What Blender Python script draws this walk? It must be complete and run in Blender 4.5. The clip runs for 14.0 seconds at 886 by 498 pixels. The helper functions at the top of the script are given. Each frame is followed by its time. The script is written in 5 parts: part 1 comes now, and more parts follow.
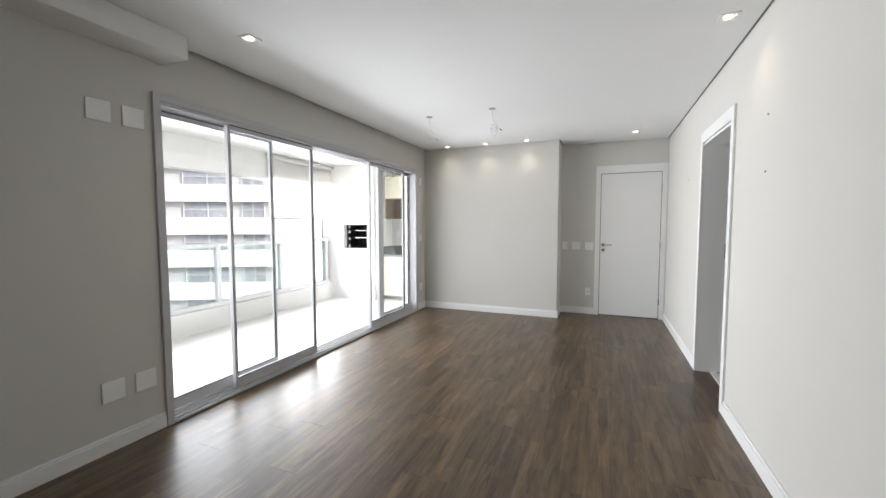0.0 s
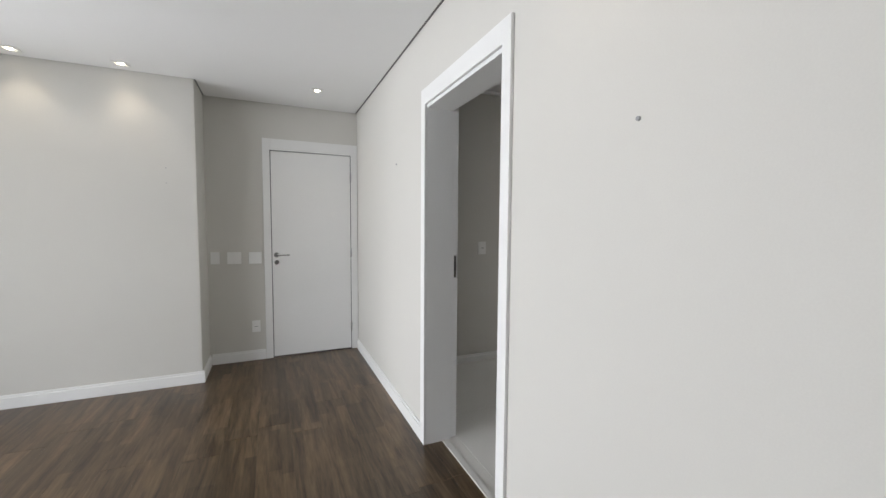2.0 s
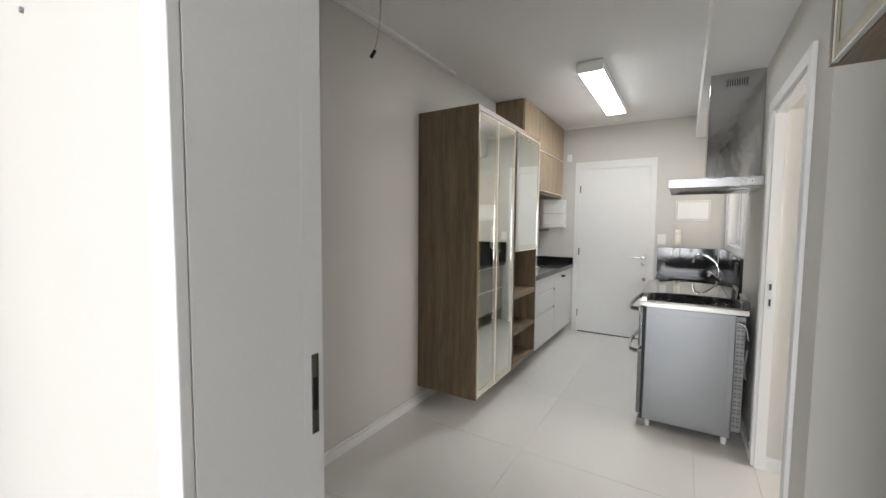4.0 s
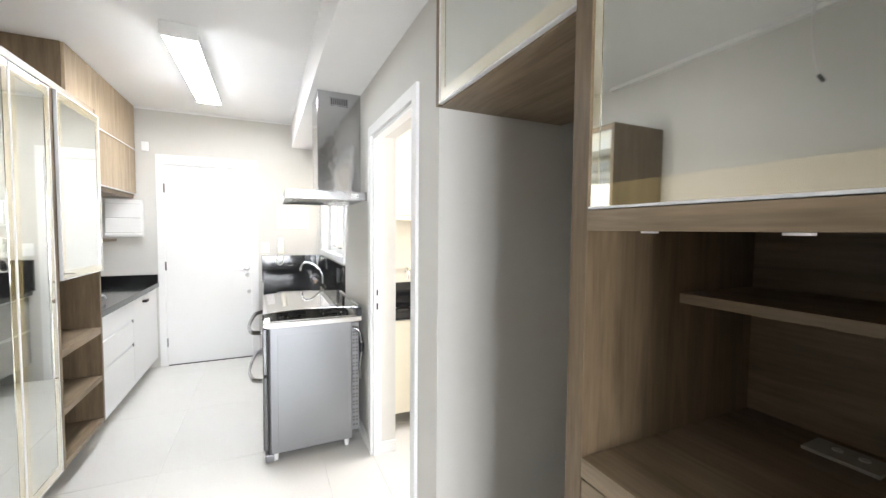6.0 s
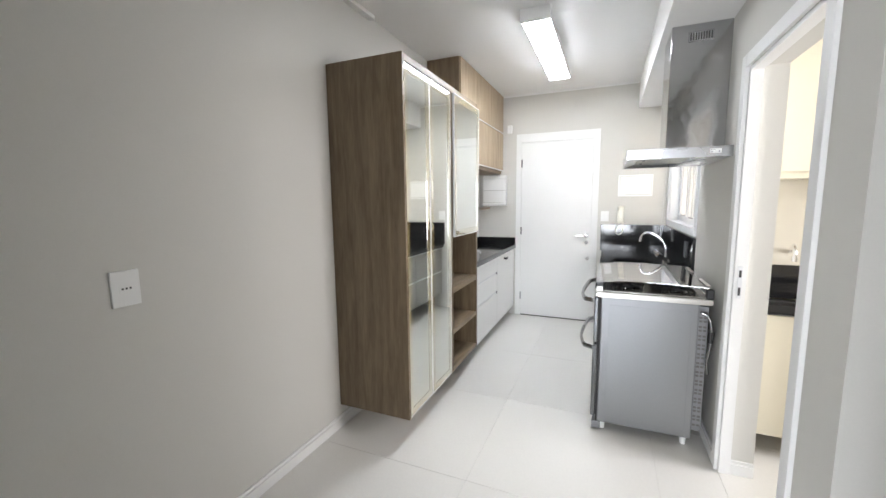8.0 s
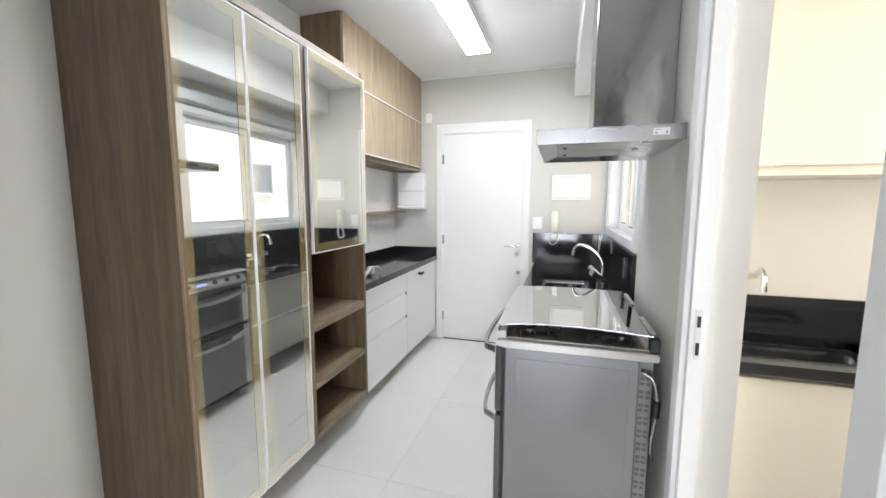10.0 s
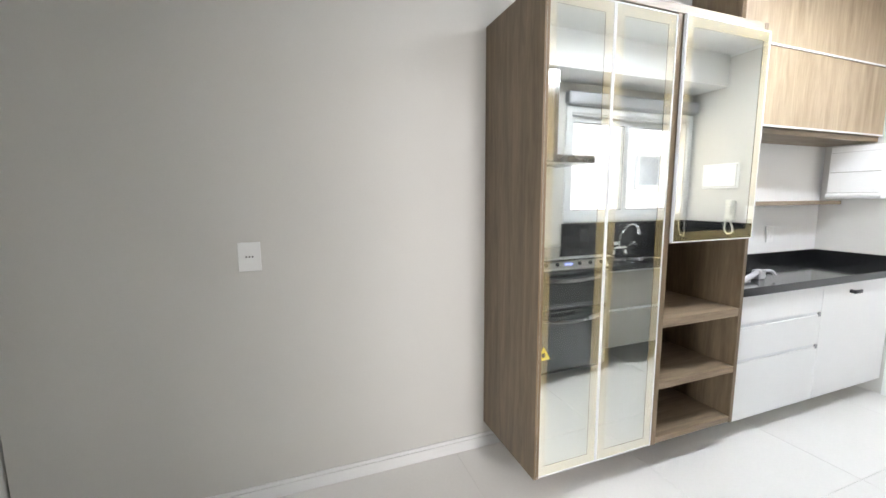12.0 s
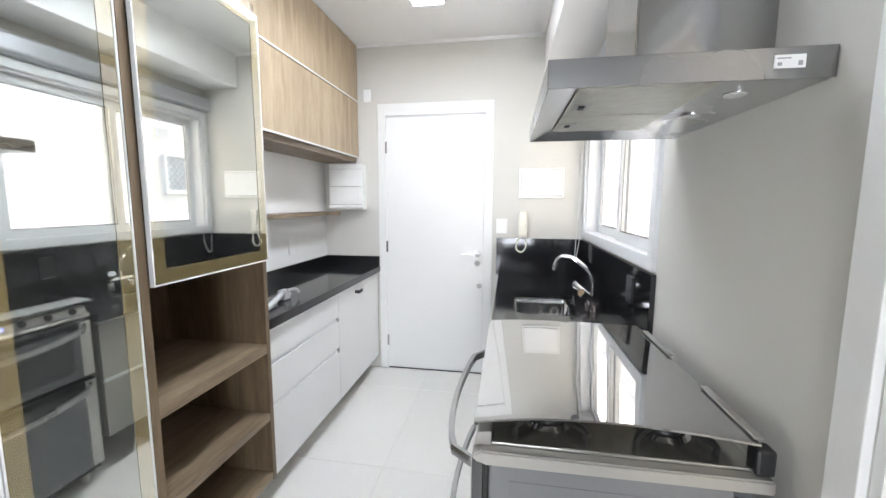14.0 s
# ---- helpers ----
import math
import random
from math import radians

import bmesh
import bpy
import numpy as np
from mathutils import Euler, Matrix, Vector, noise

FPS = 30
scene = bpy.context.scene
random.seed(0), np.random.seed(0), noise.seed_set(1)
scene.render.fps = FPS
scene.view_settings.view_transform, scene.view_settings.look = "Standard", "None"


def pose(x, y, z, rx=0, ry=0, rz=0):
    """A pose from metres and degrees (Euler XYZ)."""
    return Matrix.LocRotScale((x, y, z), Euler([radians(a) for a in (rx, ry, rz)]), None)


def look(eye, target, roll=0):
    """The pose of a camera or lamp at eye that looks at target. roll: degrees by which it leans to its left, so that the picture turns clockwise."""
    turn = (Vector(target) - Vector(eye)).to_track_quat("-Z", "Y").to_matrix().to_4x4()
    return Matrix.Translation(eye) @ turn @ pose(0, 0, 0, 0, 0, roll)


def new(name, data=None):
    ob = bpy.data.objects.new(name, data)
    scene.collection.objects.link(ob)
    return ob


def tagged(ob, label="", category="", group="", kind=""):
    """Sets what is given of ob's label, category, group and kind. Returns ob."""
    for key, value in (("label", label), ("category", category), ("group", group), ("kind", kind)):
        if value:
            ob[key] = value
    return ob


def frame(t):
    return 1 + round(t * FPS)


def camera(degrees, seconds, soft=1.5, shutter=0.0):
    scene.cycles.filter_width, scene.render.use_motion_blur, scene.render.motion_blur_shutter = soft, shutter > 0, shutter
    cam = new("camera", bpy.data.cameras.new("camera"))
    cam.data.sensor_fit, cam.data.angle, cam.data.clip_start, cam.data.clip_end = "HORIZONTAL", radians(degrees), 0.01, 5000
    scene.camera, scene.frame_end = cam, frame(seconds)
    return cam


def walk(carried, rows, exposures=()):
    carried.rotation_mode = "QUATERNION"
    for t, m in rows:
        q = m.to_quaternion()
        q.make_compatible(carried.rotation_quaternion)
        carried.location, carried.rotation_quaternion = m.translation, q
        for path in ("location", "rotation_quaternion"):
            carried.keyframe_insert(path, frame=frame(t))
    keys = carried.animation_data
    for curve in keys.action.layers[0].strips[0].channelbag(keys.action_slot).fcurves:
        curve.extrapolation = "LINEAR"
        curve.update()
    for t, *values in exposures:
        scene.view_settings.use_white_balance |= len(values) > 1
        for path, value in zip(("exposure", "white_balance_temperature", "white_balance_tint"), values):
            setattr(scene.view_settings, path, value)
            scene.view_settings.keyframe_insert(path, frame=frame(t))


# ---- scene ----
cam = camera(97.4, 14.0)
PATH = [
    (0, (-0.82, -4.183, 1.344), (-1.577, -2.336, 1.219), -0.1),
    (0.5, (-0.825, -3.728, 1.341), (-1.007, -1.74, 1.215), 0.2),
    (1, (-0.855, -3.237, 1.37), (-0.494, -1.274, 1.244), 0.4),
    (1.5, (-0.85, -2.733, 1.363), (-0.183, -0.852, 1.237), 0.4),
    (2, (-0.847, -2.233, 1.365), (-0.044, -0.405, 1.237), 0.4),
    (2.2, (-0.831, -2.049, 1.376), (0.051, -0.259, 1.246), 0.3),
    (4.3, (-0.103, -0.42, 1.391), (1.724, 0.385, 1.266), 0.5),
    (4.5, (-0.013, -0.341, 1.408), (1.887, 0.272, 1.284), 0.5),
    (5, (0.159, -0.25, 1.426), (2.156, -0.205, 1.311), 0.6),
    (5.5, (0.193, -0.323, 1.454), (2.107, -0.894, 1.35), 0.5),
    (6, (0.169, -0.366, 1.447), (1.987, -1.192, 1.349), 0.5),
    (6.5, (0.204, -0.377, 1.387), (2.171, -0.726, 1.281), 0.5),
    (7, (0.209, -0.419, 1.383), (2.144, 0.072, 1.263), 0.6),
    (7.2, (0.162, -0.444, 1.46), (1.99, 0.336, 1.242), -0.7),
    (7.5, (0.17, -0.445, 1.438), (1.983, 0.37, 1.212), -0.8),
    (8, (0.267, -0.397, 1.419), (2.093, 0.381, 1.174), -0.6),
    (8.2, (0.355, -0.384, 1.416), (2.205, 0.337, 1.176), -0.6),
    (10.3, (1.284, -0.588, 1.417), (3.184, -0.01, 1.183), 0.1),
    (10.5, (1.331, -0.587, 1.405), (3.163, 0.179, 1.164), -0.0),
    (11, (1.362, -0.653, 1.396), (2.687, 0.819, 1.12), -0.2),
    (11.5, (1.295, -0.692, 1.403), (2.002, 1.154, 1.103), -1.1),
    (12, (1.251, -0.698, 1.371), (1.938, 1.162, 1.115), -0.4),
    (12.5, (1.341, -0.654, 1.398), (2.61, 0.866, 1.114), 0.9),
    (13, (1.452, -0.586, 1.409), (3.18, 0.389, 1.154), 1.1),
    (13.5, (1.664, -0.48, 1.392), (3.545, 0.164, 1.171), 0.5),
    (14, (1.901, -0.406, 1.411), (3.86, -0.078, 1.175), 0.2),
]
EXPOSURES = [
    (0.0, 0.78, 6500, 13), (0.6, 0.70, 6500, 13), (1.4, 0.645, 6500, 13), (2.2, 0.6, 6500, 13), (3.6, 0.9, 6600, 13), (4.3, 1.45, 6700, 13), (5.0, 2.0, 6500, 13), (6.0, 2.25, 6500, 13), (6.8, 2.2, 6450, 13), (7.2, 2.0, 6350, 13),
    (8.2, 1.84, 6380, 13), (10.4, 1.8, 6300, 13), (11.0, 1.95, 6300, 13), (11.5, 2.3, 6350, 13), (12.1, 2.32, 6320, 13), (12.5, 2.0, 6350, 13), (13.0, 1.9, 6300, 13), (14.0, 1.95, 6250, 13),
]
walk(cam, [(t, look(eye, target, roll)) for t, eye, target, roll in PATH], EXPOSURES)

# ---- world and light ----
world = bpy.data.worlds.new("overcast_sky")
scene.world = world
world.use_nodes = True
wn = world.node_tree.nodes
sky = wn.new("ShaderNodeTexSky")
sky.sky_type, sky.sun_disc = "NISHITA", False
sky.sun_elevation, sky.sun_rotation = radians(38), radians(83)
sky.air_density, sky.dust_density, sky.ozone_density = 0.7, 6.0, 0.4
world.node_tree.links.new(sky.outputs[0], wn["Background"].inputs[0])
wn["Background"].inputs[1].default_value = 0.15


def sun_lamp(strength, angle, elevation, azimuth):
    data = bpy.data.lights.new("sun", "SUN")
    data.energy, data.angle, data.color = strength, radians(angle), (1.0, 0.985, 0.96)
    ob = new("sun", data)
    ob.matrix_world = pose(0, 0, 30, 90 - elevation, 0, azimuth)
    return ob


sun_lamp(5.0, 8, 38, 97)


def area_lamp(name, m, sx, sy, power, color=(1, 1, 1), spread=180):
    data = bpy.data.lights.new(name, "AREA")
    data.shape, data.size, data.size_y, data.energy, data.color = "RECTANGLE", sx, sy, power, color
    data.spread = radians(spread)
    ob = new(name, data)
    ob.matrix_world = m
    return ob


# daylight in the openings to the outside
area_lamp("balcony_daylight", look((-5.44, -1.83, 1.17), (0, -1.75, 1.1)), 4.1, 1.65, 105, (0.92, 0.965, 1.0), 150)
area_lamp("blind_opening_daylight", look((-5.44, 1.0, 0.86), (0, 0.8, 0.95)), 1.3, 1.0, 46, (0.93, 0.97, 1.0), 150)
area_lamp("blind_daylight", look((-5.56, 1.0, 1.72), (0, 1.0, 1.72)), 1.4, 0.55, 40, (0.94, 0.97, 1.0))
# added fill lamp; the laundry window it shines from is assumed and unseen
area_lamp("laundry_fill_light", look((2.4, -2.86, 1.65), (2.4, 0, 1.3)), 1.0, 1.1, 9.0, (1.0, 0.985, 0.96), 120)


# ---- materials ----
def material(name, color, rough=0.5, metal=0.0, vary=0.06, scale=6.0, grain=60.0, bump=0.05, coat=0.0, spec=0.5, random=0.0):
    """Principled material with two scales of noise in colour and a fine bump."""
    m = bpy.data.materials.new(name)
    m.use_nodes = True
    nt = m.node_tree
    n, l = nt.nodes, nt.links
    b = n["Principled BSDF"]
    b.inputs["Roughness"].default_value = rough
    b.inputs["Metallic"].default_value = metal
    b.inputs["Coat Weight"].default_value = coat
    b.inputs["Coat Roughness"].default_value = 0.08
    b.inputs["Specular IOR Level"].default_value = spec
    tc = n.new("ShaderNodeTexCoord")
    big = n.new("ShaderNodeTexNoise")
    big.inputs["Scale"].default_value, big.inputs["Detail"].default_value = scale, 4
    fine = n.new("ShaderNodeTexNoise")
    fine.inputs["Scale"].default_value, fine.inputs["Detail"].default_value = grain, 3
    l.new(tc.outputs["Object"], big.inputs["Vector"])
    l.new(tc.outputs["Object"], fine.inputs["Vector"])
    add = n.new("ShaderNodeMath")
    add.operation = "ADD"
    l.new(big.outputs["Fac"], add.inputs[0])
    l.new(fine.outputs["Fac"], add.inputs[1])
    span = n.new("ShaderNodeMapRange")
    span.inputs["From Min"].default_value, span.inputs["From Max"].default_value = 0.6, 1.4
    span.inputs["To Min"].default_value, span.inputs["To Max"].default_value = 1 - vary, 1 + vary
    l.new(add.outputs[0], span.inputs["Value"])
    hue = n.new("ShaderNodeHueSaturation")
    hue.inputs["Color"].default_value = (*color, 1)
    l.new(span.outputs[0], hue.inputs["Value"])
    l.new(hue.outputs[0], b.inputs["Base Color"])
    rr = n.new("ShaderNodeMapRange")
    rr.inputs["To Min"].default_value, rr.inputs["To Max"].default_value = rough - min(0.05, rough * 0.15), rough + min(0.05, rough * 0.15)
    l.new(big.outputs["Fac"], rr.inputs["Value"])
    l.new(rr.outputs[0], b.inputs["Roughness"])
    if bump:
        bp = n.new("ShaderNodeBump")
        bp.inputs["Strength"].default_value, bp.inputs["Distance"].default_value = bump, 0.004
        l.new(fine.outputs["Fac"], bp.inputs["Height"])
        l.new(bp.outputs[0], b.inputs["Normal"])
    return m


def wood(name, dark, light, rough, axis, stretch=14.0, scale=3.0, vary=0.0, coat=0.0, strip=None):
    """Wood with grain along one axis (0, 1, 2); strip: width and length of the staves printed on a plank, laid along y."""
    m = bpy.data.materials.new(name)
    m.use_nodes = True
    nt = m.node_tree
    n, l = nt.nodes, nt.links
    b = n["Principled BSDF"]
    b.inputs["Coat Weight"].default_value = coat
    b.inputs["Coat Roughness"].default_value = 0.15
    tc = n.new("ShaderNodeTexCoord")
    info = n.new("ShaderNodeObjectInfo")
    mp = n.new("ShaderNodeMapping")
    s = [stretch, stretch, stretch]
    s[axis] = 1.0
    mp.inputs["Scale"].default_value = s
    l.new(tc.outputs["Object"], mp.inputs["Vector"])
    off = n.new("ShaderNodeVectorMath")
    off.operation = "MULTIPLY_ADD"
    l.new(info.outputs["Random"], off.inputs[0])
    off.inputs[1].default_value = (37.0, 53.0, 71.0)
    l.new(mp.outputs[0], off.inputs[2])
    a = n.new("ShaderNodeTexNoise")
    a.inputs["Scale"].default_value, a.inputs["Detail"].default_value, a.inputs["Roughness"].default_value = scale, 6, 0.6
    a.inputs["Distortion"].default_value = 0.6
    f = n.new("ShaderNodeTexNoise")
    f.inputs["Scale"].default_value, f.inputs["Detail"].default_value = scale * 5, 5
    l.new(off.outputs[0], a.inputs["Vector"])
    l.new(off.outputs[0], f.inputs["Vector"])
    mix = n.new("ShaderNodeMath")
    mix.operation = "MULTIPLY_ADD"
    l.new(f.outputs["Fac"], mix.inputs[0])
    mix.inputs[1].default_value = 0.45
    l.new(a.outputs["Fac"], mix.inputs[2])
    ramp = n.new("ShaderNodeValToRGB")
    ramp.color_ramp.elements[0].position, ramp.color_ramp.elements[0].color = 0.5, (*dark, 1)
    ramp.color_ramp.elements[1].position, ramp.color_ramp.elements[1].color = 0.95, (*light, 1)
    l.new(mix.outputs[0], ramp.inputs["Fac"])
    hue = n.new("ShaderNodeHueSaturation")
    rv = n.new("ShaderNodeMapRange")
    rv.inputs["To Min"].default_value, rv.inputs["To Max"].default_value = 1 - vary, 1 + vary
    l.new(info.outputs["Random"], rv.inputs["Value"])
    l.new(rv.outputs[0], hue.inputs["Value"])
    l.new(ramp.outputs[0], hue.inputs["Color"])
    l.new(hue.outputs[0], b.inputs["Base Color"])
    if strip:
        def calc(op, p, q):
            k = n.new("ShaderNodeMath")
            k.operation = op
            for i, v in enumerate((p, q)):
                if hasattr(v, "links"):
                    l.new(v, k.inputs[i])
                elif v is not None:
                    k.inputs[i].default_value = v
            return k.outputs[0]
        sep = n.new("ShaderNodeSeparateXYZ")
        l.new(tc.outputs["Object"], sep.inputs[0])
        col = calc("FLOOR", calc("DIVIDE", calc("ADD", sep.outputs["X"], 0.5 * strip[0] * 3), strip[0]), None)
        seed = calc("ADD", col, calc("MULTIPLY", info.outputs["Random"], 91.0))
        n1 = n.new("ShaderNodeTexWhiteNoise")
        n1.noise_dimensions = "1D"
        l.new(seed, n1.inputs["W"])
        row = calc("FLOOR", calc("ADD", calc("DIVIDE", sep.outputs["Y"], strip[1]), n1.outputs["Value"]), None)
        n2 = n.new("ShaderNodeTexWhiteNoise")
        n2.noise_dimensions = "1D"
        l.new(calc("ADD", calc("MULTIPLY", row, 7.31), seed), n2.inputs["W"])
        tone = n.new("ShaderNodeMapRange")
        tone.inputs["To Min"].default_value, tone.inputs["To Max"].default_value = 0.72, 1.28
        l.new(n2.outputs["Value"], tone.inputs["Value"])
        l.new(calc("MULTIPLY", tone.outputs[0], rv.outputs[0]), hue.inputs["Value"])
    rr = n.new("ShaderNodeMapRange")
    rr.inputs["To Min"].default_value, rr.inputs["To Max"].default_value = rough - 0.06, rough + 0.06
    l.new(f.outputs["Fac"], rr.inputs["Value"])
    l.new(rr.outputs[0], b.inputs["Roughness"])
    bp = n.new("ShaderNodeBump")
    bp.inputs["Strength"].default_value, bp.inputs["Distance"].default_value = 0.06, 0.002
    l.new(f.outputs["Fac"], bp.inputs["Height"])
    l.new(bp.outputs[0], b.inputs["Normal"])
    return m


def glass(name, tint=(0.95, 0.98, 0.97), rough=0.0, gloss=(0.04, 0.8), curve=5.0):
    """A thin pane: see-through, with a reflection that grows from face-on to grazing."""
    m = bpy.data.materials.new(name)
    m.use_nodes = True
    n, l = m.node_tree.nodes, m.node_tree.links
    n.remove(n["Principled BSDF"])
    tr = n.new("ShaderNodeBsdfTransparent")
    tr.inputs["Color"].default_value = (*tint, 1)
    gl = n.new("ShaderNodeBsdfGlossy")
    gl.inputs["Roughness"].default_value = rough
    lw = n.new("ShaderNodeLayerWeight")
    lw.inputs["Blend"].default_value = 0.5
    pw = n.new("ShaderNodeMath")
    pw.operation, pw.inputs[1].default_value = "POWER", curve
    l.new(lw.outputs["Facing"], pw.inputs[0])
    fr = n.new("ShaderNodeMapRange")
    fr.inputs["To Min"].default_value, fr.inputs["To Max"].default_value = gloss
    l.new(pw.outputs[0], fr.inputs["Value"])
    mx = n.new("ShaderNodeMixShader")
    l.new(fr.outputs[0], mx.inputs[0])
    l.new(tr.outputs[0], mx.inputs[1])
    l.new(gl.outputs[0], mx.inputs[2])
    l.new(mx.outputs[0], n["Material Output"].inputs["Surface"])
    return m


def glow(name, color, strength):
    m = bpy.data.materials.new(name)
    m.use_nodes = True
    b = m.node_tree.nodes["Principled BSDF"]
    b.inputs["Base Color"].default_value = (0.8, 0.8, 0.8, 1)
    b.inputs["Emission Color"].default_value = (*color, 1)
    b.inputs["Emission Strength"].default_value = strength
    return m


WALL = material("greige_wall_paint", (0.615, 0.602, 0.565), 0.75, vary=0.025, scale=1.2, grain=220, bump=0.04)
LAUNDRY_WALL = material("warm_wall_paint", (0.60, 0.56, 0.47), 0.75, vary=0.025, scale=1.2, grain=220, bump=0.04)
CEIL = material("white_ceiling_paint", (0.84, 0.84, 0.835), 0.85, vary=0.02, scale=0.9, grain=180, bump=0.03)
WHITE = material("white_lacquer", (0.79, 0.79, 0.78), 0.5, vary=0.02, scale=2, grain=120, bump=0.02)
OFFWHITE = material("off_white_laminate", (0.74, 0.71, 0.64), 0.4, vary=0.02, scale=2, grain=150, bump=0.02)
IVORY = material("ivory_plastic", (0.80, 0.78, 0.69), 0.35, vary=0.02, scale=8, grain=200, bump=0.0)
CREAM = material("cream_laminate", (0.72, 0.67, 0.54), 0.4, vary=0.02, scale=2, grain=150, bump=0.02)
PLASTIC = material("white_plastic", (0.83, 0.83, 0.815), 0.3, vary=0.015, scale=8, grain=200, bump=0.0)
PALEPLASTIC = material("pale_grey_plastic", (0.55, 0.55, 0.56), 0.35, vary=0.05, scale=12, grain=200, bump=0.02)
GREYPLASTIC = material("grey_plastic", (0.30, 0.30, 0.31), 0.4, vary=0.05, scale=12, grain=200, bump=0.02)
BLACKPLASTIC = material("black_plastic", (0.015, 0.015, 0.016), 0.4, vary=0.1, scale=12, grain=200, bump=0.02)
ALU = material("grey_aluminium", (0.45, 0.46, 0.48), 0.38, 0.5, vary=0.03, scale=4, grain=150, bump=0.02)
PALEALU = material("pale_grey_painted_aluminium", (0.52, 0.52, 0.535), 0.45, vary=0.03, scale=4, grain=150, bump=0.02)
WHITEALU = material("white_aluminium", (0.70, 0.71, 0.72), 0.35, vary=0.02, scale=4, grain=150, bump=0.01)
GASKET = material("black_gasket", (0.02, 0.02, 0.02), 0.6, vary=0.1)
TAUPE = material("taupe_grey_laminate", (0.36, 0.345, 0.315), 0.35, vary=0.02, scale=2, grain=150, bump=0.02)
STEEL = material("brushed_steel", (0.36, 0.36, 0.365), 0.27, 1.0, vary=0.03, scale=1.5, grain=90, bump=0.0)
STOVEGREY = material("silver_stove_enamel", (0.255, 0.26, 0.27), 0.30, 0.6, vary=0.04, scale=3, grain=160, bump=0.02)
# hood steel lightened: the underside's bright reflection is put into its colour
SOFFIT_STEEL = material("lightened_soffit_steel", (0.60, 0.60, 0.60), 0.28, 1.0, vary=0.03, scale=1.5, grain=90, bump=0.0)
CHROME = material("polished_chrome", (0.82, 0.82, 0.83), 0.06, 1.0, vary=0.02, scale=10, grain=90, bump=0.0)
GRANITE = material("polished_black_granite", (0.012, 0.012, 0.013), 0.08, vary=0.5, scale=60, grain=400, bump=0.01, spec=0.6)
TILE = material("cream_porcelain_tile", (0.78, 0.767, 0.735), 0.2, vary=0.03, scale=1.5, grain=70, bump=0.01)
BALCONY_TILE = material("pale_balcony_tile", (0.56, 0.545, 0.52), 0.4, vary=0.03, scale=1.5, grain=70, bump=0.02)
GROUT = material("pale_grout", (0.74, 0.725, 0.69), 0.9, vary=0.08, scale=20)
FLOORWOOD = wood("dark_brown_laminate_planks", (0.034, 0.0205, 0.0102), (0.16, 0.106, 0.06), 0.33, 1, stretch=12, scale=1.8, vary=0.08, strip=(0.065, 0.46))
# same brown oak as OAK_Z, its colour lightened for the light on the shelves
OAK_X = wood("brightened_oak_laminate_lengthwise", (0.155, 0.112, 0.068), (0.31, 0.235, 0.155), 0.45, 0, stretch=11, scale=2.0)
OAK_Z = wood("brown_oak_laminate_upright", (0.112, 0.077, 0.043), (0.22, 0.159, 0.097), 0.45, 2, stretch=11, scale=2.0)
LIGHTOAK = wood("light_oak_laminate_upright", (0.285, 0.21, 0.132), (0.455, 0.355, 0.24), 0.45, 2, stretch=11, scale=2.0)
MIRRORGLASS = material("reflective_door_glass", (0.72, 0.74, 0.71), 0.03, 0.985, vary=0.01, scale=2, grain=20, bump=0.0)
GLASSBAND = material("gold_backpainted_glass_band", (0.14, 0.108, 0.046), 0.6, vary=0.02, scale=2, grain=20, bump=0.0, spec=0.0)
gn, gl_ = GLASSBAND.node_tree.nodes, GLASSBAND.node_tree.links
sheen = gn.new("ShaderNodeBsdfGlossy")
sheen.inputs["Color"].default_value, sheen.inputs["Roughness"].default_value = (0.70, 0.70, 0.65, 1), 0.03
band_sum = gn.new("ShaderNodeAddShader")
gl_.new(gn["Principled BSDF"].outputs[0], band_sum.inputs[0])
gl_.new(sheen.outputs[0], band_sum.inputs[1])
gl_.new(band_sum.outputs[0], gn["Material Output"].inputs["Surface"])
CHIMNEY_STEEL = material("wavy_brushed_steel", (0.46, 0.46, 0.465), 0.13, 1.0, vary=0.03, scale=1.5, grain=5, bump=1.0)
LIDGLASS = glass("smoked_lid_glass", (0.42, 0.42, 0.39), 0.01, (0.5, 0.97), 1.8)
CLEAR = glass("clear_pane", (0.985, 0.99, 0.988), 0.0, (0.04, 0.45))
RAILGLASS = glass("greenish_rail_pane", (0.90, 0.95, 0.94))
CASTIRON = material("black_cast_iron", (0.01, 0.01, 0.01), 0.45, vary=0.1, scale=30, grain=200, bump=0.1)
FILTER = material("aluminium_grease_filter", (0.62, 0.61, 0.55), 0.45, 0.6, vary=0.15, scale=30, grain=300, bump=0.3)
BLIND = material("white_roller_blind", (0.78, 0.77, 0.75), 0.85, vary=0.02, scale=3, grain=400, bump=0.08)
bn, bl_ = BLIND.node_tree.nodes, BLIND.node_tree.links
translucent = bn.new("ShaderNodeBsdfTranslucent")
translucent.inputs["Color"].default_value = (0.80, 0.79, 0.76, 1)
cloth_mix = bn.new("ShaderNodeMixShader")
cloth_mix.inputs[0].default_value = 0.5
bl_.new(bn["Principled BSDF"].outputs[0], cloth_mix.inputs[1])
bl_.new(translucent.outputs[0], cloth_mix.inputs[2])
bl_.new(cloth_mix.outputs[0], bn["Material Output"].inputs["Surface"])
STONE_SILL = material("white_stone_sill", (0.66, 0.65, 0.62), 0.4, vary=0.06, scale=12, grain=120, bump=0.03)
FACADE = material("white_facade_render", (0.84, 0.84, 0.835), 0.85, vary=0.05, scale=0.4, grain=8, bump=0.05)
BALCONY_PAINT = material("pale_balcony_paint", (0.70, 0.695, 0.68), 0.8, vary=0.03, scale=1.0, grain=120, bump=0.04)
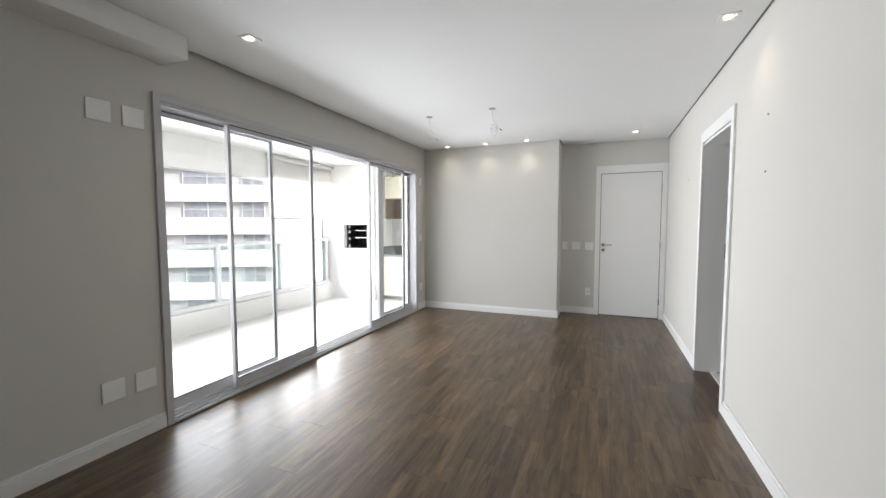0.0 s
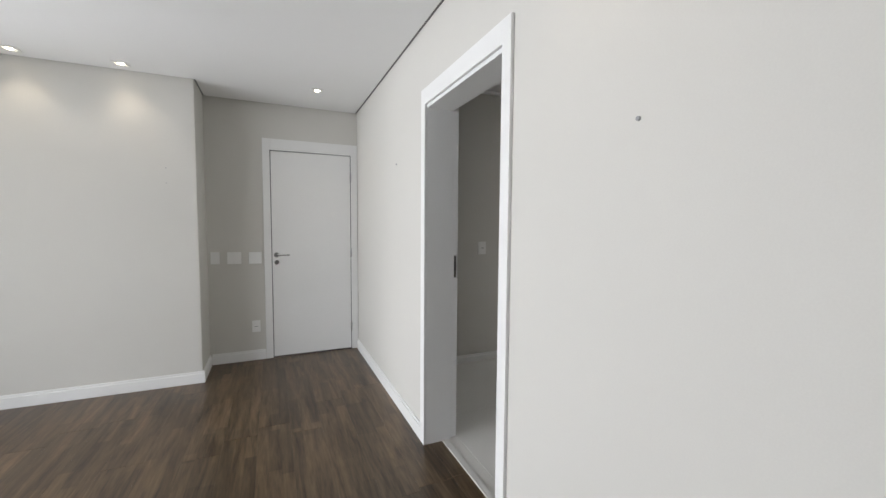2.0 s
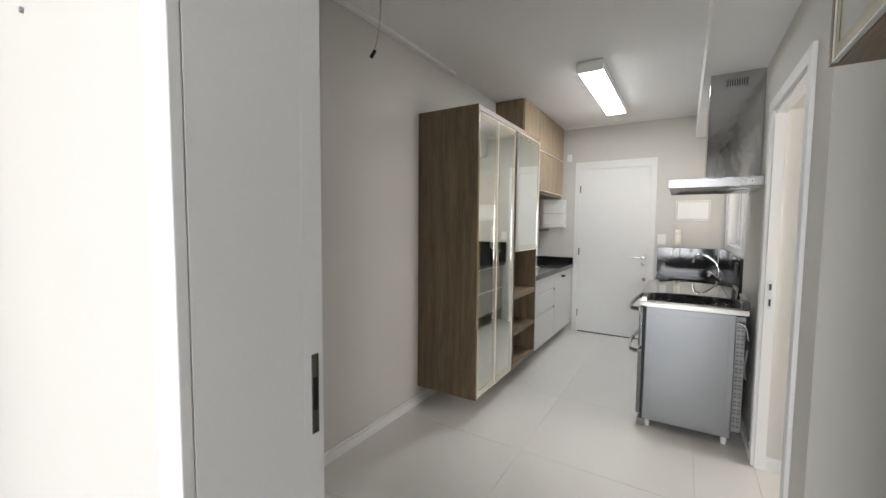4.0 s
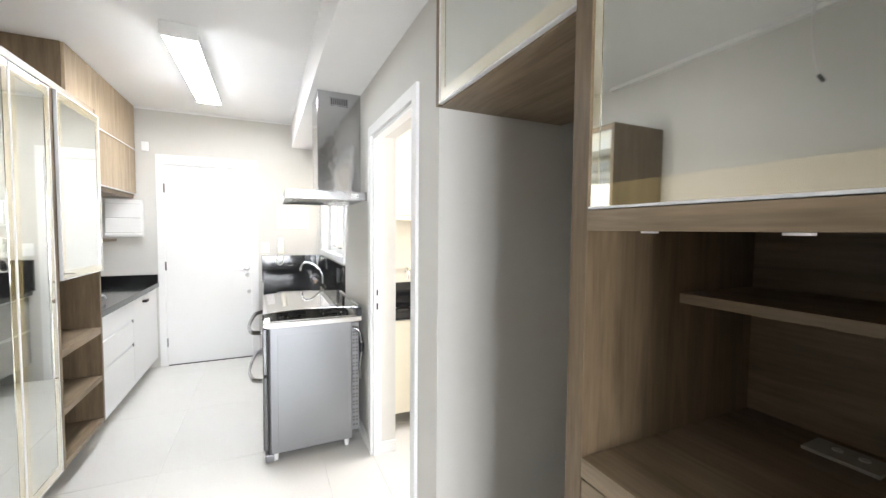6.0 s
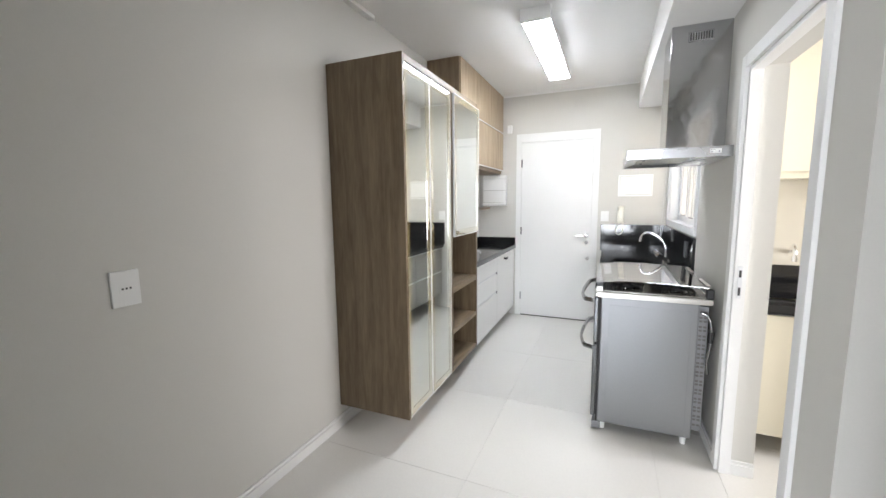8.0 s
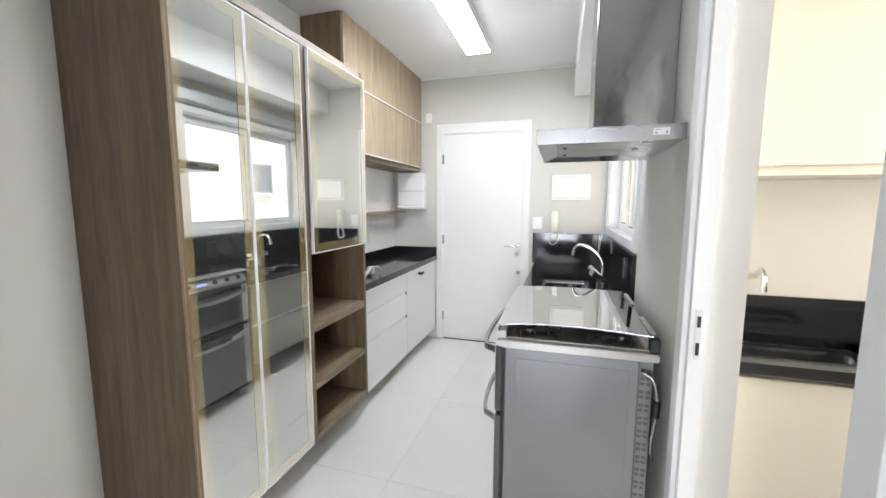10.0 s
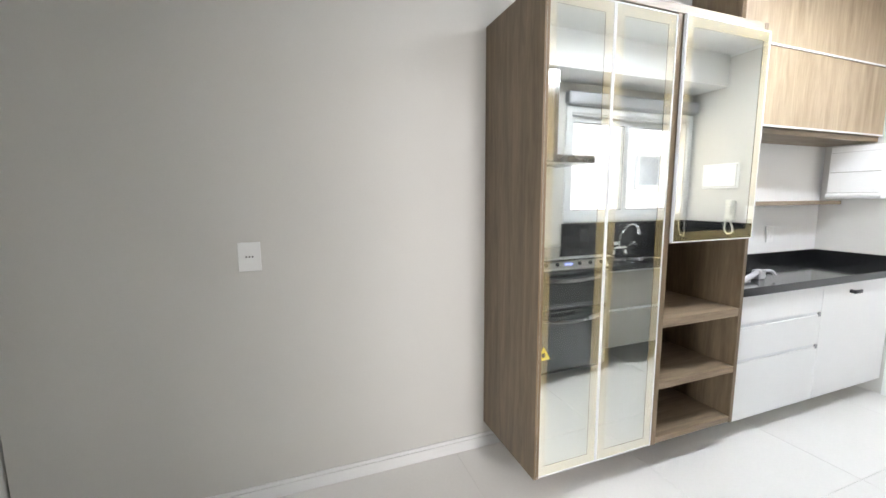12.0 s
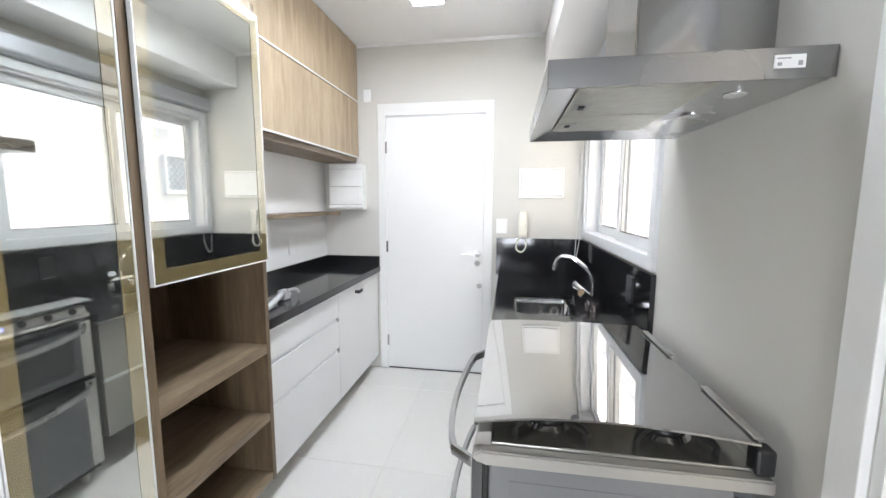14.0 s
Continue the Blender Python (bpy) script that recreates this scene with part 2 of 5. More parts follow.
FACADE_GREY = material("grey_facade_render", (0.50, 0.51, 0.53), 0.85, vary=0.05, scale=0.4, grain=8, bump=0.05)
FARGLASS = material("far_window_glass", (0.30, 0.33, 0.37), 0.1, vary=0.3, scale=1.2, grain=6, bump=0.0)
CABLE_W = material("white_cable", (0.7, 0.7, 0.68), 0.5, vary=0.03)
CABLE_D = material("dark_cable", (0.12, 0.11, 0.11), 0.5, vary=0.1)
TUBE = glow("lit_diffuser", (0.91, 0.965, 1.0), 12.0)
BULB = glow("lit_halogen_bulb", (1.0, 0.86, 0.62), 9.0)


# ---- building blocks ----
def thing(name, at, label, category, group="", kind=""):
    ob = new(name)
    ob.empty_display_size = 0.1
    ob.location = at
    return tagged(ob, label, category, group, kind)


def base_of(ob):
    while ob.parent:
        ob = ob.parent
    return ob.location


def part(name, bm, mat, parent=None, label="", smooth=False):
    """Links a bmesh, drawn in world places, as one mesh under its parent."""
    me = bpy.data.meshes.new(name)
    if parent is not None:
        bmesh.ops.translate(bm, verts=bm.verts, vec=-base_of(parent))
    bmesh.ops.recalc_face_normals(bm, faces=bm.faces)
    if smooth:
        for f in bm.faces:
            f.smooth = True
        for e in bm.edges:
            if len(e.link_faces) == 2 and e.calc_face_angle(0) > 0.7:
                e.smooth = False
    bm.to_mesh(me)
    bm.free()
    me.materials.append(mat)
    ob = new(name, me)
    if parent is not None:
        ob.parent = parent
    if label:
        ob["label"] = label
    return ob


def structure(name, bm, mat, label="", category=""):
    ob = part(name, bm, mat)
    return tagged(ob, label, category, "", "structure")


def box(bm, x0, x1, y0, y1, z0, z1, bevel=0.0, segments=2):
    m = Matrix.Translation(((x0 + x1) / 2, (y0 + y1) / 2, (z0 + z1) / 2)) @ Matrix.Diagonal((abs(x1 - x0), abs(y1 - y0), abs(z1 - z0), 1))
    r = bmesh.ops.create_cube(bm, size=1, matrix=m)
    if bevel:
        edges = list({e for v in r["verts"] for e in v.link_edges})
        bmesh.ops.bevel(bm, geom=edges, offset=bevel, segments=segments, affect="EDGES", profile=0.5)
    return bm


def block(*a, **k):
    return box(bmesh.new(), *a, **k)


def rod(bm, p0, p1, r0, r1=None, n=16):
    p0, p1 = Vector(p0), Vector(p1)
    m = Matrix.Translation((p0 + p1) / 2) @ (p1 - p0).to_track_quat("Z", "Y").to_matrix().to_4x4()
    bmesh.ops.create_cone(bm, cap_ends=True, segments=n, radius1=r0, radius2=r0 if r1 is None else r1, depth=(p1 - p0).length, matrix=m)
    return bm


def tube(bm, points, r, n=10, steps=6):
    """A round tube along a smooth line through the points."""
    p = [Vector(q) for q in points]
    line = []
    for i in range(len(p) - 1):
        a, b, c, d = p[max(i - 1, 0)], p[i], p[i + 1], p[min(i + 2, len(p) - 1)]
        for k in range(steps):
            t = k / steps
            line.append(0.5 * (2 * b + (c - a) * t + (2 * a - 5 * b + 4 * c - d) * t * t + (3 * b - a - 3 * c + d) * t ** 3))
    line.append(p[-1])
    rings = []
    side = None
    for i, q in enumerate(line):
        way = (line[min(i + 1, len(line) - 1)] - line[max(i - 1, 0)]).normalized()
        side = (way.orthogonal() if side is None else side - way * side.dot(way)).normalized()
        up = way.cross(side)
        rings.append([bm.verts.new(q + r * (math.cos(2 * math.pi * k / n) * side + math.sin(2 * math.pi * k / n) * up)) for k in range(n)])
    for a, b in zip(rings, rings[1:]):
        for k in range(n):
            bm.faces.new((a[k], a[(k + 1) % n], b[(k + 1) % n], b[k]))
    bm.faces.new(rings[0][::-1])
    bm.faces.new(rings[-1])
    return bm


def prism(bm, outline, axis, lo, hi):
    """An outline of (u, v) pairs pushed along an axis: u, v are the two other axes in order."""
    def at(u, v, w):
        c = [u, v]
        c.insert(axis, w)
        return bm.verts.new(c)
    a = [at(u, v, lo) for u, v in outline]
    b = [at(u, v, hi) for u, v in outline]
    n = len(outline)
    bm.faces.new(a)
    bm.faces.new(b[::-1])
    for i in range(n):
        bm.faces.new((a[i], a[(i + 1) % n], b[(i + 1) % n], b[i]))
    return bm


def ring(bm, axis, u0, u1, v0, v1, w0, w1, width):
    """A rectangular frame, mitred into one piece, in the plane across an axis."""
    def at(u, v, w):
        c = [u, v]
        c.insert(axis, w)
        return bm.verts.new(c)
    loops = []
    for w in (w0, w1):
        for d in (0.0, width):
            loops.append([at(u, v, w) for u, v in ((u0 + d, v0 + d), (u1 - d, v0 + d), (u1 - d, v1 - d), (u0 + d, v1 - d))])
    ao, ai, bo, bi = loops
    for p, q in ((ao, ai), (bi, bo), (bo, ao), (ai, bi)):
        for k in range(4):
            bm.faces.new((p[k], p[(k + 1) % 4], q[(k + 1) % 4], q[k]))
    return bm


def wall_with_hole(bm, axis, w0, w1, u0, u1, z0, z1, holes):
    """A wall across axis (0 or 1) from u0 to u1, with holes (ua, ub, za, zb) side by side."""
    def b(ua, ub, za, zb):
        if ub - ua > 1e-4 and zb - za > 1e-4:
            box(bm, *((w0, w1, ua, ub) if axis == 0 else (ua, ub, w0, w1)), za, zb)
    at = u0
    for ua, ub, za, zb in sorted(holes):
        b(at, ua, z0, z1)
        b(ua, ub, z0, za)
        b(ua, ub, zb, z1)
        at = ub
    b(at, u1, z0, z1)
    return bm


# ---- structure: living room ----
WX, NY, EY = -3.5, 1.567, 2.005          # window wall, niche wall, entrance wall
LCEIL, KCEIL = 2.525, 2.645
KX0, KX1, KYL, KYR = 0.262, 4.999, 1.129, -0.972

structure("floor_living", block(WX - 0.1, 0.11, -6.2, EY + 0.2, -0.12, -0.012), GROUT, "dark laminate plank floor of the living room", "floor")
structure("wall_window", wall_with_hole(bmesh.new(), 0, WX - 0.18, WX, -6.2, NY, -0.1, 2.9, [(-2.50, 1.22, -0.1, 2.17)]), WALL, "greige painted wall round the balcony sliding door", "wall")
structure("wall_niche", block(WX - 0.18, -1.41, NY, EY + 0.2, -0.1, 2.9, 0.006), WALL, "greige painted projecting wall", "wall")
structure("wall_entrance", wall_with_hole(bmesh.new(), 1, EY, EY + 0.16, -1.41, 0.0, -0.1, 2.9, [(-0.87, -0.055, -0.1, 2.085)]), WALL, "greige painted wall with the entrance door", "wall")
structure("wall_kitchen_side", wall_with_hole(bmesh.new(), 0, 0.0, 0.165, -6.2, EY + 0.16, -0.1, 2.9, [(-0.905, -0.053, -0.1, 2.065)]), WALL, "greige painted wall with the kitchen doorway", "wall")
structure("wall_back", block(WX - 0.18, 0.205, -6.35, -6.2, -0.1, 2.9), WALL, "plain greige painted wall", "wall")
structure("ceiling_living", block(WX + 0.06, -0.018, -6.18, NY - 0.016, LCEIL, LCEIL + 0.03), CEIL, "white plasterboard ceiling with a shadow gap", "ceiling")
structure("ceiling_hall", block(-1.394, -0.018, NY - 0.016, EY - 0.016, LCEIL, LCEIL + 0.03), CEIL, "white plasterboard ceiling", "ceiling")
structure("ceiling_slab", block(WX - 0.2, 0.2, -6.35, EY + 0.2, 2.72, 2.9), CEIL, "concrete slab above the ceiling", "ceiling")
SHADOWGAP = material("grey_shadow_gap_profile", (0.22, 0.22, 0.22), 0.6, vary=0.05)
bm = bmesh.new()
box(bm, -0.017, -0.001, -6.18, EY - 0.002, LCEIL + 0.006, LCEIL + 0.02)
box(bm, -1.394, -0.018, EY - 0.015, EY - 0.001, LCEIL + 0.006, LCEIL + 0.02)
box(bm, -1.409, -1.395, NY - 0.015, EY - 0.016, LCEIL + 0.006, LCEIL + 0.02)
box(bm, WX + 0.06, -1.41, NY - 0.015, NY - 0.001, LCEIL + 0.006, LCEIL + 0.02)
structure("trim_shadow_gap", bm, SHADOWGAP, "dark grey ceiling shadow gap profile", "trim")
structure("soffit_living", block(WX, -3.27, -6.18, -2.45, 2.385, 2.72, 0.004), CEIL, "white plaster soffit box above the window wall", "soffit")


def skirting(name, axis, w, side, u0, u1, height, mat):
    """A skirting board with a stepped top against the plane w; side is the way into the room."""
    bm = bmesh.new()
    for t, z0, z1 in ((0.016, 0.0, height - 0.018), (0.009, height - 0.018, height)):
        a, b = sorted((w, w + side * t))
        box(bm, *((a, b, u0, u1) if axis == 0 else (u0, u1, a, b)), z0, z1, 0.0015, 1)
    return structure(name, bm, mat, "white painted skirting board", "baseboard")


skirting("baseboard_window_wall", 0, WX, 1, -6.2, -2.547, 0.10, WHITE)
skirting("baseboard_window_corner", 0, WX, 1, 1.264, NY, 0.10, WHITE)
skirting("baseboard_niche", 1, NY, -1, WX + 0.017, -1.394, 0.10, WHITE)
skirting("baseboard_niche_end", 0, -1.41, 1, NY, EY - 0.017, 0.10, WHITE)
skirting("baseboard_entrance", 1, EY, -1, -1.393, -0.925, 0.10, WHITE)
skirting("baseboard_right_far", 0, 0.0, -1, 0.002, EY - 0.03, 0.10, WHITE)
skirting("baseboard_right_near", 0, 0.0, -1, -6.2, -0.962, 0.10, WHITE)

# ---- kitchen doorway with its casing, jambs and sliding door ----
dw = thing("doorway_casing", (0, -0.48, 0), "white lacquered casing and lining of the kitchen doorway", "door frame", kind="structure")
bm = bmesh.new()
box(bm, -0.016, 0.0, -0.062, 0.0, 0, 2.155, 0.002)
box(bm, -0.016, 0.0, -0.958, -0.896, 0, 2.155, 0.002)
box(bm, -0.0155, 0.0, -0.896, -0.062, 2.063, 2.155, 0.002)
part("casing", bm, WHITE, dw)
bm = bmesh.new()
box(bm, 0.001, 0.1668, -0.0623, -0.04, 0, 2.063)
box(bm, 0.001, 0.1665, -0.918, -0.8955, 0, 2.063)
box(bm, 0.001, 0.1665, -0.8955, -0.0625, 2.045, 2.066)
part("lining", bm, WHITE, dw)
structure("threshold", block(0.11, 0.15, -0.896, -0.062, -0.05, 0.006, 0.002), STONE_SILL, "pale stone threshold strip", "threshold")
sd = thing("sliding_door", (0.2, 0.4, 0), "white sliding door pushed open beside the doorway", "door")
part("door_leaf", block(0.167, 0.206, -0.0623, 0.82, 0.012, 2.09, 0.0006, segments=1), WHITE, sd)
lk = part("lock_plate", block(0.181, 0.195, -0.0637, -0.0607, 1.035, 1.17, 0.0005), STEEL, sd, "brushed steel flush lock plate")
bm = bmesh.new()
box(bm, 0.1835, 0.1925, -0.0644, -0.0638, 1.075, 1.13)
part("lock_slot", bm, BLACKPLASTIC, lk)
tr = thing("sliding_door_track", (0.2, -0.4, 2.1), "grey aluminium sliding door track", "door track")
part("track", block(0.167, 0.209, -0.92, 0.85, 2.095, 2.135, 0.001), ALU, tr)


# ---- doors ----
def hinge(parent, m_x, m_y, z, axis):
    bm = bmesh.new()
    rod(bm, (m_x, m_y, z - 0.045), (m_x, m_y, z + 0.045), 0.008, n=12)
    part("hinge", bm, STEEL, parent, "small steel hinge", True)


def lever(parent, face, at, way, z):
    """A lever handle with round rose and cylinder lock. face: normal axis and sign; at: place; way: direction of the lever."""
    axis, sign, w = face
    def p(u, out, zz):
        return (u, w + sign * out, zz) if axis == 1 else (w + sign * out, u, zz)
    bm = bmesh.new()
    rod(bm, p(at, 0, z), p(at, 0.008, z), 0.025, n=20)
    rod(bm, p(at, 0.008, z), p(at, 0.045, z), 0.009, n=12)
    tube(bm, [p(at, 0.042, z), p(at + way * 0.03, 0.046, z), p(at + way * 0.12, 0.044, z)], 0.008)
    part("door_handle", bm, CHROME, parent, "chrome lever handle", True)
    bm = bmesh.new()
    rod(bm, p(at, 0, z - 0.075), p(at, 0.008, z - 0.075), 0.022, n=20)
    rod(bm, p(at, 0.008, z - 0.075), p(at, 0.016, z - 0.075), 0.010, n=12)
    part("lock_cylinder", bm, CHROME, parent, "chrome lock rose", True)


d1 = thing("door_1", (-0.465, EY, 0), "closed white entrance door in a white casing", "door", kind="structure")
bm = bmesh.new()
ring_y0, ring_y1 = EY - 0.014, EY
box(bm, -0.922, -0.8555, ring_y0, ring_y1, 0, 2.19, 0.002)
box(bm, -0.0685, -0.003, ring_y0, ring_y1, 0, 2.19, 0.002)
box(bm, -0.8555, -0.0685, ring_y0 + 0.0005, ring_y1, 2.0795, 2.19, 0.002)
part("casing", bm, WHITE, d1)
bm = bmesh.new()
box(bm, -0.868, -0.852, EY + 0.001, EY + 0.12, 0, 2.09)
box(bm, -0.072, -0.056, EY + 0.001, EY + 0.12, 0, 2.09)
box(bm, -0.852, -0.072, EY + 0.001, EY + 0.12, 2.076, 2.092)
part("lining", bm, WHITE, d1)
part("door_leaf", block(-0.849, -0.075, EY - 0.004, EY + 0.032, 0.012, 2.073, 0.002), WHITE, d1)
lever(d1, (1, -1, EY - 0.004), -0.81, 1, 1.045)
for z in (0.25, 1.05, 1.85):
    hinge(d1, -0.072, EY - 0.012, z, 1)
# black strips stand in for the shade in the gap round the leaf
bm = block(-0.849, -0.075, EY - 0.003, EY + 0.03, 0.001, 0.011)
box(bm, -0.8552, -0.8493, EY - 0.002, EY - 0.0003, 0.001, 2.079)
box(bm, -0.0747, -0.0688, EY - 0.002, EY - 0.0003, 0.001, 2.079)
box(bm, -0.8493, -0.0747, EY - 0.002, EY - 0.0003, 2.0733, 2.079)
part("dark_gap_fill", bm, GASKET, d1)

d2 = thing("door_2", (KX1, 0.17, 0), "closed white service door in a white casing", "door", kind="structure")
bm = bmesh.new()
w0, w1 = KX1 - 0.014, KX1
box(bm, w0, w1, 0.584, 0.646, 0, 2.19, 0.002)
box(bm, w0, w1, -0.282, -0.22, 0, 2.19, 0.002)
box(bm, w0 + 0.0005, w1, -0.22, 0.584, 2.095, 2.19, 0.002)
part("casing", bm, WHITE, d2)
part("door_leaf", block(KX1 - 0.004, KX1 + 0.03, -0.213, 0.577, 0.012, 2.085, 0.002), WHITE, d2)
bm = bmesh.new()
box(bm, KX1 + 0.001, KX1 + 0.12, 0.578, 0.59, 0, 2.1)
box(bm, KX1 + 0.001, KX1 + 0.12, -0.235, -0.214, 0, 2.1)
box(bm, KX1 + 0.001, KX1 + 0.12, -0.214, 0.578, 2.087, 2.1)
part("lining", bm, WHITE, d2)
lever(d2, (0, -1, KX1 - 0.004), -0.168, 1, 1.005)
bm = bmesh.new()
rod(bm, (KX1 - 0.003, -0.185, 0.745), (KX1 - 0.014, -0.185, 0.745), 0.02, n=18)
part("lock_cylinder", bm, CHROME, d2, "chrome security lock", True)
for z in (0.25, 1.05, 1.85):
    hinge(d2, KX1 - 0.010, 0.580, z, 0)
part("dark_gap_fill", block(KX1 - 0.003, KX1 + 0.02, -0.213, 0.577, 0.001, 0.011), GASKET, d2)

# ---- structure: kitchen ----
def footprint(x0, x1, y1, z0, z1):
    """The kitchen, its fridge recess and the laundry behind it, as one slab."""
    yb = KYR - 0.15
    plan = [(x0, -1.78), (1.515, -1.78), (1.515, -3.0), (3.37, -3.0), (3.37, yb), (x1, yb), (x1, y1), (x0, y1)]
    return prism(bmesh.new(), plan, 2, z0, z1)


structure("floor_kitchen", footprint(0.151, KX1 + 0.14, KYL + 0.12, -0.12, -0.0022), GROUT, "pale porcelain tile floor of the kitchen", "floor")
structure("wall_kitchen_left", block(0.175, KX1 + 0.15, KYL, KYL + 0.12, -0.1, 2.9), WALL, "greige painted kitchen wall", "wall")
structure("wall_kitchen_end", wall_with_hole(bmesh.new(), 0, KX1, KX1 + 0.14, -1.1, KYL, -0.1, 2.9, [(-0.236, 0.591, -0.1, 2.101)]), WALL, "greige painted wall with the service door", "wall")
WIN = (3.535, 4.945, 1.17, 2.13)
PD = (1.82, 2.565, -0.1, 2.02)
structure("wall_kitchen_right", wall_with_hole(bmesh.new(), 1, KYR - 0.15, KYR, 1.548, KX1, -0.1, 2.9, [PD, WIN]), WALL, "greige painted wall with laundry doorway and window", "wall")
structure("wall_fridge_niche", block(1.548, 1.66, -1.66, KYR - 0.15, -0.1, 2.9), WALL, "greige painted side of the fridge recess", "wall")
structure("wall_niche_back", block(0.175, 1.66, -1.78, -1.66, -0.1, 2.9), WALL, "greige painted back of the fridge recess", "wall")
structure("ceiling_kitchen", footprint(0.175, KX1, KYL, KCEIL, KCEIL + 0.1), CEIL, "white painted kitchen ceiling", "ceiling")
structure("beam_kitchen", block(KX0, KX1, KYR, -0.645, 2.37, KCEIL), CEIL, "white painted ceiling beam", "beam")
bm = bmesh.new()
for t, z0, z1 in ((0.012, KCEIL - 0.02, KCEIL - 0.001), (0.02, KCEIL - 0.008, KCEIL - 0.001)):
    box(bm, KX1 - t, KX1, -0.64, 0.81, z0, z1)
structure("trim_cornice", bm, CEIL, "thin white cornice", "trim")
skirting("baseboard_kitchen_left", 1, KYL, -1, 0.27, 2.4, 0.075, WHITE)
skirting("baseboard_laundry_reveal", 0, 2.565, -1, KYR - 0.15, KYR - 0.051, 0.075, WHITE)
skirting("baseboard_kitchen_right", 1, KYR, 1, 2.635, 3.4, 0.075, WHITE)

# laundry shell
# the back wall's window opening is assumed, out of view, for the fill lamp
structure("wall_laundry_back", wall_with_hole(bmesh.new(), 1, -3.0, -2.88, 1.635, 3.37, -0.1, 2.9, [(1.85, 2.95, 1.05, 2.25)]), LAUNDRY_WALL, "warm painted laundry wall", "wall")
structure("wall_laundry_side", block(3.25, 3.37, -2.88, KYR - 0.15, -0.1, 2.9), LAUNDRY_WALL, "warm painted laundry wall", "wall")
structure("wall_laundry_near", block(1.515, 1.635, -3.0, -1.78, -0.1, 2.9), LAUNDRY_WALL, "warm painted laundry wall", "wall")

# laundry doorway casing
pd = thing("laundry_doorway_casing", (2.12, KYR, 0), "white painted casing of the laundry doorway", "door frame", kind="structure")
bm = bmesh.new()
box(bm, 1.76, 1.82, KYR, KYR + 0.016, 0, 2.08, 0.002)
box(bm, 2.565, 2.628, KYR, KYR + 0.016, 0, 2.08, 0.002)
box(bm, 1.82, 2.565, KYR, KYR + 0.0155, 2.02, 2.08, 0.002)
part("casing", bm, WHITE, pd)
bm = bmesh.new()
box(bm, 1.821, 1.84, KYR - 0.05, KYR - 0.001, 0, 2.02)
box(bm, 2.545, 2.564, KYR - 0.05, KYR - 0.001, 0, 2.02)
box(bm, 1.84, 2.545, KYR - 0.05, KYR - 0.001, 2.0, 2.019)
part("lining", bm, WHITE, pd)
sp = part("strike_plate", block(2.541, 2.5445, KYR - 0.032, KYR - 0.014, 0.93, 1.09, 0.0005), WHITEALU, pd, "pale strike plate with two black slots")
bm = bmesh.new()
box(bm, 2.539, 2.5405, KYR - 0.028, KYR - 0.018, 1.035, 1.07)
box(bm, 2.539, 2.5405, KYR - 0.028, KYR - 0.018, 0.945, 0.985)
part("strike_slot", bm, BLACKPLASTIC, sp)

# ---- balcony ----
BX, BY1 = -5.5, 1.75
structure("floor_balcony", block(BX - 0.2, WX - 0.02, -4.0, 2.6, -0.15, -0.022), GROUT, "pale tiled balcony floor", "floor")
structure("ceiling_balcony", block(BX - 0.2, WX - 0.18, -4.0, 2.6, 2.42, 2.6), BALCONY_PAINT, "white balcony ceiling", "ceiling")
structure("lintel_balcony", block(BX - 0.2, BX, -4.0, 2.6, 2.03, 2.42), BALCONY_PAINT, "white balcony edge beam", "beam")
structure("parapet_balcony", block(BX - 0.16, BX, -4.0, BY1, -0.15, 0.26, 0.004), BALCONY_PAINT, "low white balcony kerb", "parapet")
structure("wall_balcony_near", block(BX - 0.2, WX - 0.18, -4.12, -4.0, -0.15, 2.6), BALCONY_PAINT, "white balcony end wall", "wall")
bm = bmesh.new()
wall_with_hole(bm, 1, BY1, BY1 + 0.1, BX - 0.2, -4.58, -0.15, 2.42, [(-5.23, -4.71, 0.91, 1.35)])
box(bm, BX - 0.2, -4.58, 2.3, 2.4, -0.15, 2.42)
box(bm, -4.68, -4.58, BY1 + 0.1, 2.3, -0.15, 2.42)
structure("wall_grill", bm, BALCONY_PAINT, "white masonry wall round the built-in grill", "wall")
structure("wall_balcony_end", block(-4.68, WX - 0.18, 2.5, 2.6, -0.15, 2.42), BALCONY_PAINT, "white balcony end wall", "wall")
structure("sill_balcony", block(WX - 0.2, WX + 0.01, -2.50, 1.22, -0.03, 0.004, 0.002), STONE_SILL, "white stone balcony sill", "sill")


# ---- sliding balcony door ----
def door_panel(parent, x, y0, y1, z0=0.04, z1=2.115, stile=0.02, left=None):
    """A slim-framed sliding leaf in the plane x, with a deep bottom rail and dark glazing gaskets."""
    lw, d = left or stile, 0.019
    bm = bmesh.new()
    box(bm, x - d, x + d, y0, y0 + lw, z0, z1, 0.002)
    box(bm, x - d, x + d, y1 - stile, y1, z0, z1, 0.002)
    box(bm, x - d + 0.001, x + d - 0.001, y0 + lw, y1 - stile, z0, z0 + 0.075, 0.002)
    box(bm, x - d + 0.001, x + d - 0.001, y0 + lw, y1 - stile, z1 - 0.03, z1, 0.002)
    p = part("panel_frame", bm, PALEALU, parent)
    g = part("pane", block(x - 0.004, x + 0.004, y0 + 0.02, y1 - 0.02, z0 + 0.065, z1 - 0.025), CLEAR, p, "clear glass pane")
    g.visible_shadow = False
    part("gasket", ring(bmesh.new(), 0, y0 + lw - 0.001, y1 - stile + 0.001, z0 + 0.074, z1 - 0.029, x + 0.0042, x + 0.0185, 0.005), GASKET, p)
    part("gasket", block(x + d, x + d + 0.002, y0 + lw, y1 - stile, z1 - 0.004, z1 + 0.006), GASKET, p)


